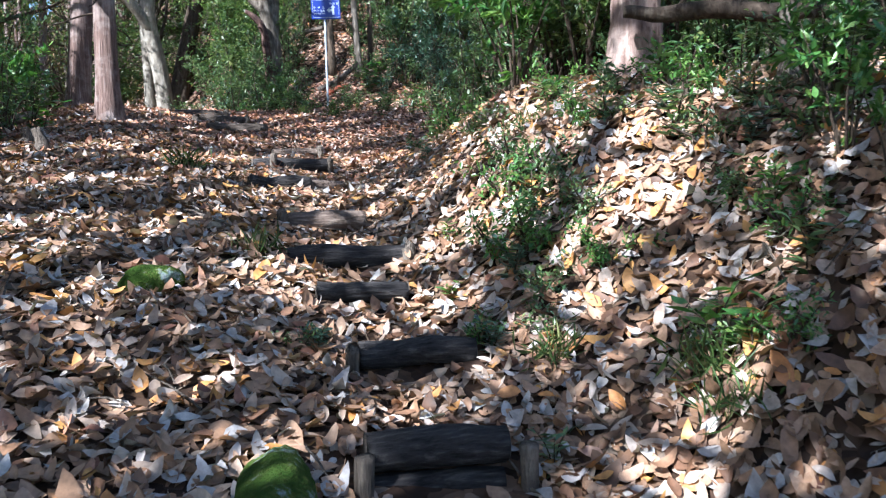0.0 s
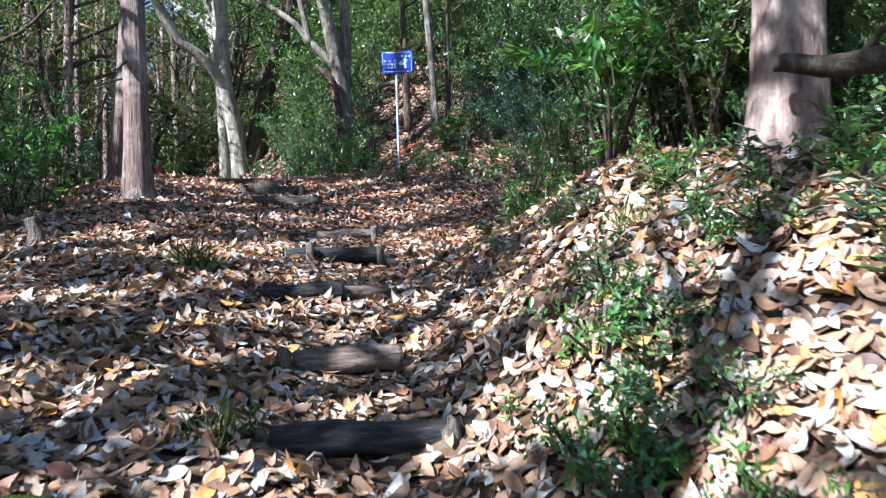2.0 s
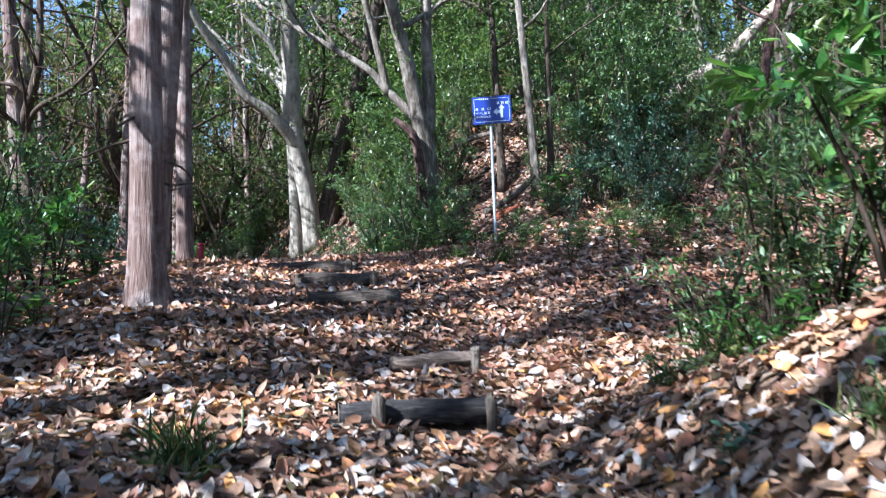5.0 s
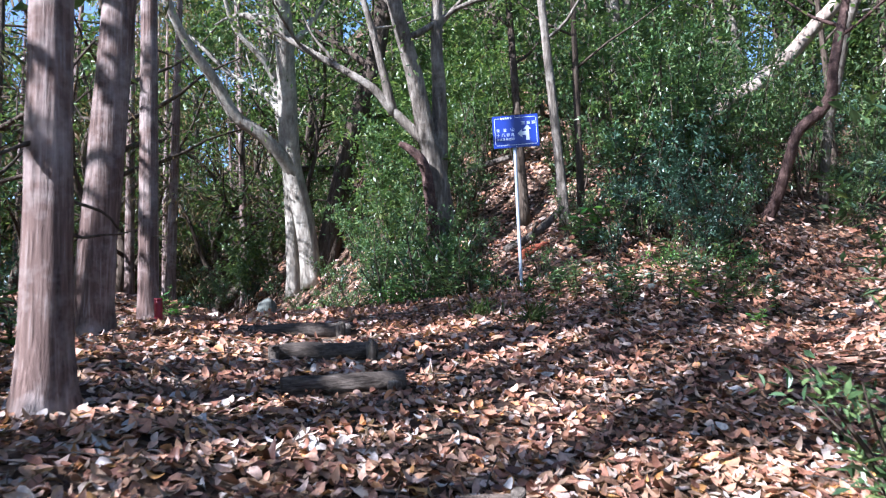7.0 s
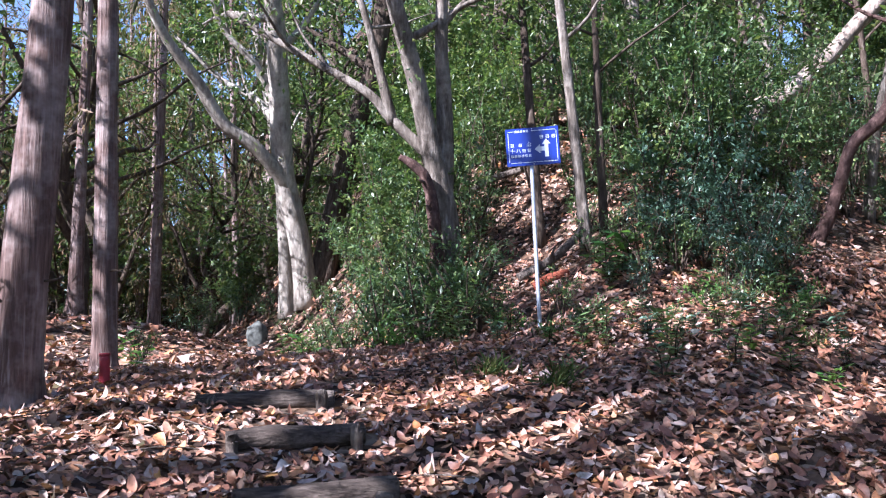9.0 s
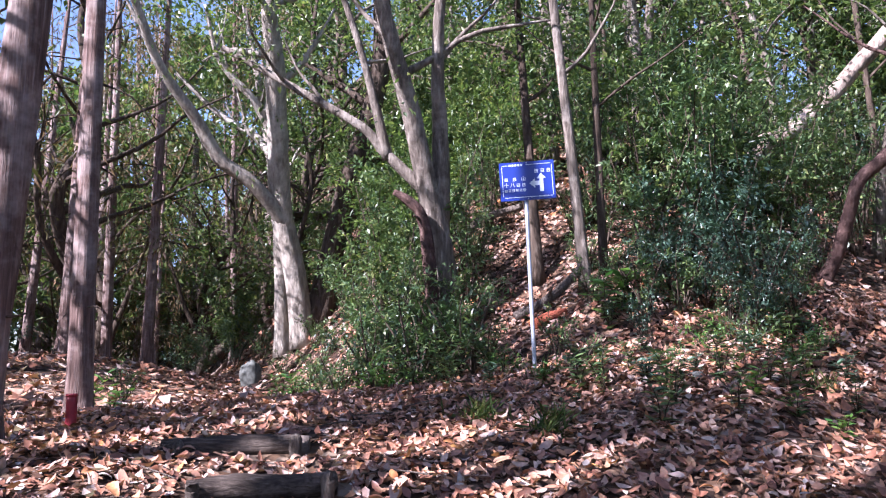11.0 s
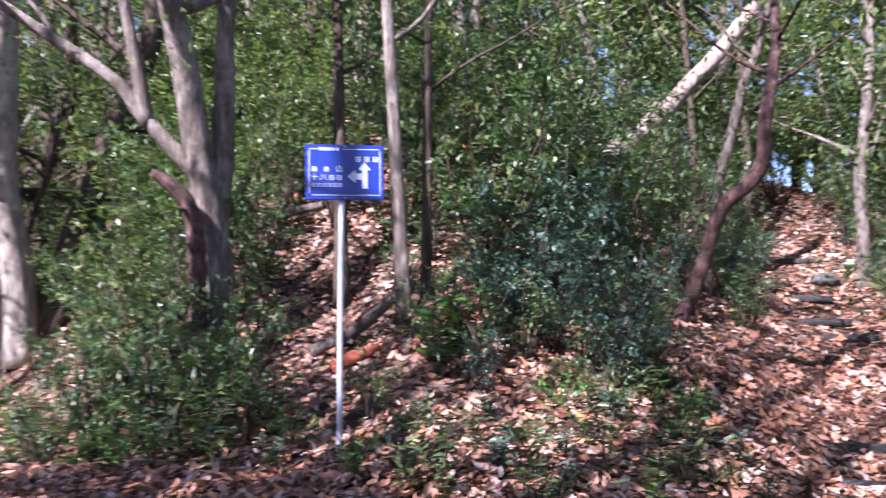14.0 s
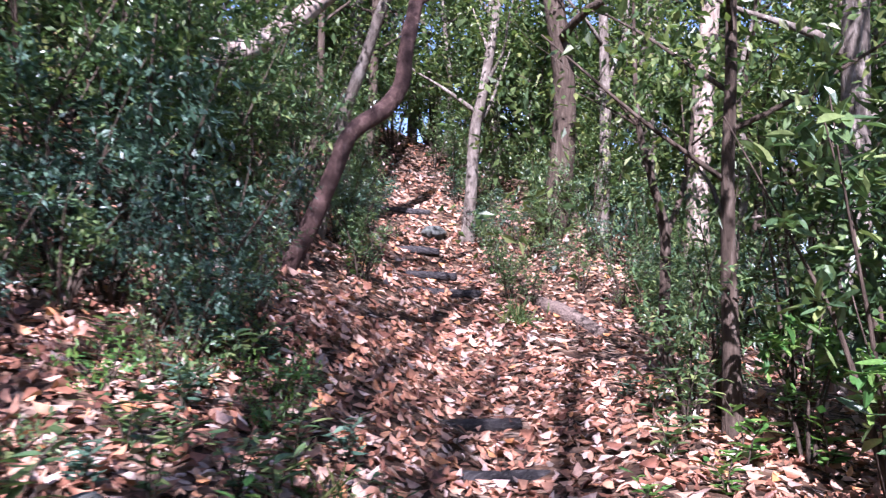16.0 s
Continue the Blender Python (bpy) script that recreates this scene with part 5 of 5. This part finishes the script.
# west side of the trail
scatter((-5.5, -1.75, 6.5, 13), 30, [0, 1, 3, 0, 4], 0.5, 0.8, 310, lambda x, y: x < -1.95 - 0.05 * y + (0.5 if y > 9 else 0))
for i, x, y, q in [(6, -1.75, 9.2, 0.6), (0, -2.0, 9.9, 0.75), (6, -1.8, 10.5, 0.7), (0, -2.2, 11.0, 0.8), (3, -1.7, 8.9, 0.8), (0, -2.3, 8.8, 0.8)]:
    put(SH, i, x, y, q)
thicket((-9, -3, 2, 8), 7, [0, 1, 2], 0.6, 0.9, 311, "undergrowth on the west slope")
thicket((-9, -0.9, 15.5, 36), 28, [1, 0, 2, 5], 0.6, 1.2, 312, "undergrowth in the gully", lambda x, y: not (-3.4 < x < -1.0 and y < 19.5) and not (-4.6 < x < -2.6 and y < 26))
thicket((-2.5, 2.5, 21, 34), 18, [0, 2, 5], 0.9, 1.4, 313, "dense undergrowth up the hill")

# ---- small plants on the forest floor ----
def seedling(n, leaf, tall, mat, seed, label, width=0.42):
    r = np.random.default_rng(seed)
    t = thing("seedling", label, "plant", "seedlings among the fallen leaves")
    pieces = []
    for k in range(3):
        az = k * 2.1 + r.uniform(-.4, .4)
        top = (tall * .35 * math.cos(az), tall * .35 * math.sin(az), tall * r.uniform(.6, 1))
        V, F = tube([(0, 0, -0.03), (top[0] * .3, top[1] * .3, top[2] * .6), top], [0.005, 0.004, 0.002], 5, 6, 0.04)
        part("stem", np_mesh("stem", V, F, DARK_BARK), t)
        m = n // 3
        C = spline([(0, 0, 0), (top[0] * .3, top[1] * .3, top[2] * .6), top], m)
        a = np.arange(m) * 2.4 + r.uniform(0, 6)
        D = np.stack([np.cos(a), np.sin(a), r.uniform(-0.1, 0.5, m)], -1)
        pieces.append(leaves(C[:] + 0, D, np.array([0, 0, 1.0]) + r.normal(0, .25, (m, 3)), r.uniform(.6, 1.1, m) * leaf, r.uniform(.6, 1.1, m) * leaf * width, LEAF8, LEAF8_F, 0.15, r))
    V, F = join(pieces)
    part("foliage", np_mesh("foliage", V, F, mat), t)
    return t


def tuft(n, tall, seed, label):
    r = np.random.default_rng(seed)
    D = r.normal(0, 0.5, (n, 3)) + np.array([0, 0, 0.75])
    L = r.uniform(.5, 1.1, n) * tall
    V, F = leaves(r.normal(0, 0.06, (n, 3)) * np.array([1, 1, 0]), D, unit(n, r), L, L * 0.05, LEAF8, LEAF8_F, 0.5, r)
    return tagged(new("grass_tuft", np_mesh("grass_tuft", V, F, GRASS)), label, "grass", kind="stuff")


def sprinkle(kinds, spots_):
    for i, x, y, size in spots_:
        put(kinds, i, x, y, size)


SEED = [seedling(33, 0.12, 0.32, GREEN, 401, "dark green evergreen seedling among dry leaves"), seedling(33, 0.115, 0.28, BRIGHT, 402, "bright green young plant among dry leaves"),
        seedling(54, 0.08, 0.2, DARK_GREEN, 403, "low dark green plant hugging the ground"), seedling(60, 0.09, 0.42, GREEN, 404, "leafy knee-high green seedling among dry leaves")]
TUFT = [tuft(110, 0.26, 411, "tuft of thin dark grass"), tuft(80, 0.18, 412, "small tuft of thin trailing grass")]
# on the lower bank
sprinkle(SEED, [(1, 1.95, 2.75, 1), (1, 2, 2.62, 0.8), (3, 1.75, 3.95, 0.8), (2, 1.62, 3.9, 1.1), (0, 1.85, 4.2, 0.9), (2, 1.9, 4.4, 1), (1, 1.5, 4.6, 0.55), (0, 2.85, 4.4, 1.1), (0, 3, 4.7, 1.1), (2, 2.6, 4.1, 1), (0, 3.1, 3.4, 1.4), (3, 3.05, 3.2, 1.3), (0, 3.2, 3, 1.4), (3, 3.2, 2.7, 1.2), (2, 1.36, 3.5, 0.8), (0, 1.3, 2.75, 0.6), (2, 0.62, 3.7, 0.7), (1, 1.35, 4.05, 0.5), (0, 2.55, 3.9, 1), (2, 2.7, 3.5, 1)])
# on the lower bank
sprinkle(SEED, [(3, 2.95, 3.9, 0.9), (0, 2.35, 4.75, 0.9), (1, 2.5, 3.1, 0.9), (0, 2.3, 2.7, 0.9)])
# on the upper bank
sprinkle(SEED, [(0, 2.5, 5.4, 1), (1, 2.75, 5.6, 0.8), (2, 2, 6.7, 0.9), (1, 2.6, 7.4, 1.1), (3, 2.9, 7.9, 1.2), (0, 2.5, 8.2, 1), (2, 2.2, 8, 1), (2, 2.8, 5.1, 1)])
# at the fork
sprinkle(SEED, [(3, 2.62, 13.2, 1), (3, 2.96, 13.5, 0.8), (2, 2.5, 13.5, 1.1), (0, 2.92, 12.5, 1), (3, 2.95, 12.42, 0.9), (2, 3.4, 13.2, 1), (0, 3.7, 13.5, 1), (0, 3.85, 13.4, 0.8), (2, 3.2, 13.9, 1), (3, 3.1, 14.6, 1.2), (1, 3.3, 14.9, 1.7), (1, 3.15, 14.85, 1.6), (1, 3.45, 15.05, 1.8), (3, 2.6, 12.9, 1), (0, 3.1, 12.95, 1.2), (3, 3.5, 12.9, 1), (0, 2.75, 12.1, 1.1), (3, 3.3, 12.2, 0.9), (0, 4, 12.9, 1.1), (2, 3, 13.2, 1.3)])
# at the fork
sprinkle(SEED, [(0, 2.45, 13.1, 1.1), (3, 3.9, 13, 0.9), (1, 2.2, 13.3, 0.8), (2, 1.8, 13.6, 1.1), (0, 1.5, 13.9, 1.1), (3, 4.4, 12.7, 0.8), (2, 4.7, 13.3, 1.2), (2, 2.3, 12.6, 0.8), (1, 2.1, 12.2, 0.6), (0, 4.3, 13.2, 1), (2, 4.1, 13.8, 1.2), (0, 4.6, 14.1, 1.2), (2, 4.9, 14.3, 1.3), (0, 3.9, 14.3, 1.2), (3, 4.6, 13.6, 0.9), (1, 3.6, 12.6, 0.9), (1, 3.75, 12.3, 0.8), (1, 3.95, 12.1, 0.7)])
# at the foot of the thicket
sprinkle(SEED, [(1, 0.9, 14.3, 1), (0, 1.15, 14.2, 1.2), (3, 1.45, 14.35, 1.2), (1, 1.2, 14.6, 0.9), (3, 1.6, 14.5, 1.3), (0, 1.4, 14.9, 1.3), (3, 1, 15, 1.4), (1, 0.6, 15.1, 1.3), (3, 1.9, 14.4, 1.1), (0, 0.3, 15.8, 1.2), (1, -0.3, 16.8, 1.3), (3, -0.1, 17.4, 1.4), (1, -0.6, 18.6, 1.3), (0, -0.9, 18.9, 1.2)])
# along the side trail
sprinkle(SEED, [(1, 5.6, 12.2, 0.7), (1, 6, 12, 0.8), (0, 6.2, 12.4, 1), (1, 6.5, 12.1, 1.3), (3, 6.6, 12.5, 1.3), (1, 6.9, 11.8, 1.3), (3, 7.1, 12, 1.5), (0, 7, 12.9, 1.2), (2, 7.3, 13.3, 1.1), (2, 8.6, 17.6, 1.4), (0, 7.6, 16.8, 1.2)])
# west of the trail
sprinkle(SEED, [(1, -1.6, 14.3, 1.2), (1, -1.9, 14.6, 1.3), (0, -1.7, 8.4, 1.3), (3, -1.5, 9, 1.4), (1, -1.45, 9.3, 1.3), (0, -1.9, 9.6, 1.6), (3, -1.75, 10.4, 1.5), (1, -1.9, 11.5, 1.5)])
CREEP = [shrub(0.22, 0.34, 5, 330, 0.05, GREEN, 421, "low trailing small-leaved creeper on the bank", "creeper", "creepers on the bank", width=0.5, tmpl=(LEAF6, LEAF6_F)),
         shrub(0.3, 0.26, 5, 300, 0.055, BRIGHT, 422, "fresh green ferny creeper hanging on the bank", "creeper", "creepers on the bank", width=0.42, tmpl=(LEAF6, LEAF6_F))]
# on the lower bank
sprinkle(CREEP, [(0, 1.7, 3.7, 0.72), (1, 1.75, 3.95, 0.86), (0, 1.85, 4.15, 0.79), (1, 1.62, 4.1, 0.72), (1, 1.8, 4.45, 0.79), (0, 2, 4.35, 0.79), (0, 1.95, 4.7, 0.79), (0, 1.6, 3.45, 0.58), (1, 1.95, 3.6, 0.65), (0, 2.05, 3.9, 0.65), (1, 2.3, 4.5, 0.58), (0, 1.98, 2.7, 0.65), (1, 2.05, 2.5, 0.58), (0, 2.75, 4.8, 0.72), (1, 3, 4.2, 0.72), (0, 2.9, 3.7, 0.72), (1, 1.35, 3.6, 0.43), (0, 0.58, 3.75, 0.43), (0, 2.6, 3.7, 0.8), (1, 2.75, 4.1, 0.8)])
# on the lower bank
sprinkle(CREEP, [(0, 2.45, 4.4, 0.8), (1, 2.9, 4.6, 0.8), (0, 2.5, 3.3, 0.7), (0, 2.85, 3.2, 0.9), (1, 2.4, 2.9, 0.7)])
# on the upper bank
sprinkle(CREEP, [(1, 2.5, 7.5, 0.86), (0, 2.3, 7.9, 0.72), (1, 2.65, 5.5, 0.8), (0, 2.35, 6.1, 0.8), (0, 3.1, 5.6, 0.9)])
# at the fork
sprinkle(CREEP, [(0, 3.3, 13.5, 0.72), (1, 3.8, 14, 0.79), (0, 4.3, 14.1, 0.86), (1, 4.7, 13.9, 0.79), (1, 4.45, 13.6, 0.65), (0, 5, 14.1, 0.72), (0, 2.7, 13.9, 0.72)])
# at the foot of the thicket
sprinkle(CREEP, [(1, 2, 14.2, 0.79), (0, 1.4, 14.5, 0.86), (1, 0.9, 14.9, 0.94), (0, 0.2, 15.7, 0.94), (1, -0.3, 16.4, 0.94)])
for i, x, y, s in [(0, 0.03, 7.3, 1), (1, 0.45, 4.75, 1), (1, 2.3, 6.3, 1), (1, 2.3, 5.2, 1), (0, 1.55, 3.3, .7), (1, 1.9, 2.7, 1.1), (1, 1.85, 2.5, 1),
                   (0, 2.0, 12.0, .9), (0, 1.6, 12.4, .9), (1, 2.25, 13.6, 1.2), (0, 9.0, 15.6, 1.2), (0, 2.55, 7.8, 1), (1, 4.3, 13.0, 1)]:
    put(TUFT, i, x, y, s)

# ---- stones, stumps and lying wood ----
def stone(x, y, sx, sy, sz, mat, label, name, seed, rz=0, sink=0.35, cat="stone"):
    bm = bmesh.new()
    bmesh.ops.create_icosphere(bm, subdivisions=4, radius=1)
    for v in bm.verts:
        v.co *= 1 + 0.16 * noise.noise(v.co * 1.6 + Vector((seed, 0, 0))) + 0.05 * noise.noise(v.co * 6 + Vector((0, seed, 0)))
    bmesh.ops.scale(bm, vec=(sx, sy, sz), verts=bm.verts)
    for f in bm.faces:
        f.smooth = True
    me = bpy.data.meshes.new(name)
    bm.to_mesh(me)
    bm.free()
    me.materials.append(mat)
    ob = new(name, me)
    ob.location, ob.rotation_euler = (x, y, H(x, y) + sz * (1 - 2 * sink)), (0, 0, radians(rz))
    BARE.append((x, y, x, y, min(sx, sy) * 0.9, 0.8))
    return tagged(ob, label, cat)


def mossy(name, mats):
    m, nt, b = mat_base(name, 0.95, 0.1)
    n = noise_tex(nt, 7, 5, 0.7)
    f = ramp(nt, [(0.48, (0.045, 0.085, 0.012)), (0.56, (0.11, 0.15, 0.03)), (0.64, mats)])
    nt.links.new(n.outputs[0], f.inputs[0])
    n2 = noise_tex(nt, 90, 4)
    nt.links.new(mix(nt, "MULTIPLY", 0.6, f.outputs[0], n2.outputs["Color"]), b.inputs["Base Color"])
    bump(nt, b, n2.outputs[0], 1.0, 0.02)
    return m


MOSSY = mossy("mossy_stone", (0.34, 0.40, 0.38))
stone(0.35, 2.6, 0.13, 0.42, 0.14, MOSSY, "long stone covered with bright green moss", "mossy_stone", 3, -6, 0.3)
stone(-0.07, 4.25, 0.15, 0.1, 0.08, MOSSY, "small stone with moss and pale lichen", "mossy_stone", 9, 20, 0.3)
stone(11.5, 19.3, 0.26, 0.2, 0.13, ROCK, "grey boulder beside the side trail", "boulder", 14, 20, 0.3)
stone(3.35, 13.05, 0.07, 0.05, 0.04, ROCK, "small pale grey stone in the leaves", "stone", 18, 0, 0.3)
stone(-1.5, 19.9, 0.18, 0.16, 0.26, ROCK, "pale upright stone at the foot of the thicket", "stone", 22, 0, 0.25)


def lying_log(pts, r0, r1, mat, label, name="fallen_log", seed=0, stubs=()):
    x, y = pts[0][0], pts[0][1]
    z = H(x, y)
    t = thing(name, label, "log", at=(x, y, z))
    P = [(px - x, py - y, H(px, py) + dz - z) for px, py, dz in pts]
    V, F = tube(P, [r0, (r0 + r1) / 2, r1], 14, 26, 0.06, 5, 0, True, seed)
    part("log", np_mesh("log", V, F, mat), t)
    for i, d, L in stubs:
        a = np.array(P[i])
        V, F = tube([a, a + np.array(d) * L * .5, a + np.array(d) * L + np.array([0, 0, .02])], [r0 * .45, r0 * .2], 8, 8, 0.08)
        part("branch_stub", np_mesh("branch_stub", V, F, mat), t)
    return t


lying_log([(10.45, 16.4, 0.03), (10.2, 15.9, 0.06), (9.95, 15.4, 0.05), (9.7, 14.95, 0.02)], 0.11, 0.09, LOG_PALE, "pale fallen log along the edge of the side trail", seed=21)
lying_log([(2.42, 15.25, 0.03), (2.6, 15.2, 0.06), (2.8, 15.2, 0.02)], 0.06, 0.045, ROT_WOOD, "broken red-brown rotten log behind the sign", seed=22)
lying_log([(2.3, 15.62, 0.08), (2.65, 15.6, 0.1), (2.95, 15.7, 0.2), (3.1, 15.7, 0.3)], 0.06, 0.04, PEG_WOOD, "grey-brown fallen branch behind the sign", "fallen_branch", 23, ((1, (0.3, -0.4, 0.6), 0.25),))
lying_log([(-2.5, 9.2, 0.06), (-1.9, 9.55, 0.08), (-1.6, 9.8, 0.1)], 0.06, 0.05, PALE_WOOD, "pale fallen branch at the edge of the slope", "fallen_branch", 24, ((1, (0.2, -0.1, 0.9), 0.3),))
lying_log([(1.75, 18.3, 0.3), (2.3, 18.2, 0.28), (2.8, 18.0, 0.25)], 0.06, 0.05, PEG_WOOD, "brown fallen branch on the slope", "fallen_branch", 25)
lying_log([(-2.3, 26.0, 0.9), (-3.0, 24.5, 0.6), (-3.8, 23.3, 0.2)], 0.16, 0.1, DARK_BARK, "dark fallen trunk across the gully", "fallen_log", 26)
lying_log([(-4.5, 25.0, 0.05), (-2.8, 24.4, 0.2), (-1.6, 24.6, 0.3)], 0.05, 0.03, PALE_WOOD, "pale fallen branch in the gully", "fallen_branch", 27)


def stump(x, y, r0, tall, label, seed):
    t = thing("stump", label, "stump", at=(x, y, H(x, y) - 0.05))
    V, F = tube([(0, 0, 0), (0.01, 0, tall * .5), (-0.03, 0, tall)], [r0 * 1.2, r0, r0 * 0.75], 14, 14, 0.09, 6, 0.5, True, seed)
    part("body", np_mesh("body", V, F, PEG_WOOD), t)
    for k in range(4):
        a = k * 1.7 + seed
        V, F = tube([(math.cos(a) * r0 * .5, math.sin(a) * r0 * .5, .1), (math.cos(a) * r0 * 1.6, math.sin(a) * r0 * 1.6, 0.06), (math.cos(a) * r0 * 2.6, math.sin(a) * r0 * 2.6, -0.03)], [r0 * .4, r0 * .2], 8, 8, 0.06)
        part("root", np_mesh("root", V, F, PEG_WOOD), t)


stump(-1.22, 7.95, 0.055, 0.26, "small weathered stump at the edge of the slope", 3)
stump(-1.4, 8.35, 0.05, 0.2, "small weathered stump at the edge of the slope", 5)

# small open shelter beyond the gully
def shelter(x, y):
    top = 6.93
    base = min(H(x + dx, y + dy) for dx in (-0.6, 0.6) for dy in (-0.4, 0.4)) - 0.1
    t = thing("shelter", "small open shelter with a dark flat plank roof", "shelter", at=(x, y, base))
    for k in range(4):
        bm_part("plank", slab(1.5, 0.03, 0.22, 0.004), PLANK, t, (0, -0.345 + k * 0.23, top - base), "dark weathered plank")
    for dx in (-0.6, 0.6):
        bm_part("beam", slab(0.07, 0.07, 0.95, 0.006), PLANK, t, (dx, 0, top - base - 0.05))
        for dy in (-0.36, 0.36):
            h = top - base - 0.085
            bm_part("post", slab(0.07, h, 0.07, 0.006), PLANK, t, (dx, dy, h / 2))


PLANK = plain_mat("dark_plank", (0.09, 0.075, 0.065), 0.8, 0, 0.3, 9, 0.2)
shelter(-0.75, 23.2)

# red marker stake
x, y = -1.14, 12.43
t = thing("marker_stake", "short faded red plastic marker stake", "stake", at=(x, y, H(x, y)))
V, F = tube([(0, 0, -0.1), (0, 0, 0.12), (0, 0, 0.235)], [0.036, 0.036, 0.034], 16, 6, 0.01)
part("body", np_mesh("body", V, F, RED), t)
V, F = tube([(0, 0, 0.232), (0, 0, 0.25)], [0.04, 0.036], 16, 3, 0.0)
part("cap", np_mesh("cap", V, F, RED), t)

# ---- twigs and fallen leaves ----
r = np.random.default_rng(9)
pieces = []
for k in range(260):
    x, y = r.uniform(-2.5, 7), r.uniform(1, 15)
    L, a = r.uniform(0.1, 0.45), r.uniform(0, 6.28)
    dx, dy = math.cos(a) * L / 2, math.sin(a) * L / 2
    pieces.append(tube([(x - dx, y - dy, H(x - dx, y - dy) + .04), (x, y, H(x, y) + .055), (x + dx, y + dy, H(x + dx, y + dy) + .04)], [0.005, 0.003], 5, 5, 0.1, 0, 0, False, k))
V, F = join(pieces)
tagged(new("fallen_twigs", np_mesh("fallen_twigs", V, F, PEG_WOOD)), "thin dry twigs scattered over the leaf litter", "twigs", kind="stuff")
ground_leaves(-2.4, 4.0, 0.6, 5.2, 840, 0.045, 0.145, LITTER, 501, "deep litter of pale and brown dry leaves on the lower trail")
ground_leaves(-3.0, 4.0, 5.2, 9.6, 680, 0.045, 0.135, LITTER, 502, "deep litter of pale and brown dry leaves beside the steps")
ground_leaves(-3.4, 3.4, 9.6, 14.2, 600, 0.045, 0.12, LITTER, 503, "russet leaf litter at the fork of the trails")
ground_leaves(3.4, 8.2, 9.6, 15.6, 400, 0.045, 0.13, LITTER_RED, 504, "russet leaf litter on the side trail", (LEAF6, LEAF6_F))
ground_leaves(-1.5, 6.5, 14.2, 18.5, 240, 0.05, 0.13, LITTER_RED, 505, "russet leaf litter on the slope behind the sign", (LEAF6, LEAF6_F))
ground_leaves(6.5, 14, 15.2, 23, 120, 0.08, 0.16, LITTER_RED, 506, "russet leaf litter along the far side trail", (LEAF6, LEAF6_F))
ground_leaves(-9, -1.5, 14.2, 30, 70, 0.09, 0.18, LITTER_RED, 507, "leaf litter in the shaded gully", (LEAF6, LEAF6_F))
ground_leaves(-1.5, 6.5, 18.5, 27, 70, 0.09, 0.18, LITTER_RED, 508, "leaf litter on the upper slope", (LEAF6, LEAF6_F))
ground_leaves(-9, -3.4, 2, 14.2, 50, 0.09, 0.16, LITTER, 509, "leaf litter on the falling west slope", (LEAF6, LEAF6_F))
ground_leaves(8.2, 16, 9, 15.6, 60, 0.09, 0.16, LITTER_RED, 510, "leaf litter in the hollow", (LEAF6, LEAF6_F))
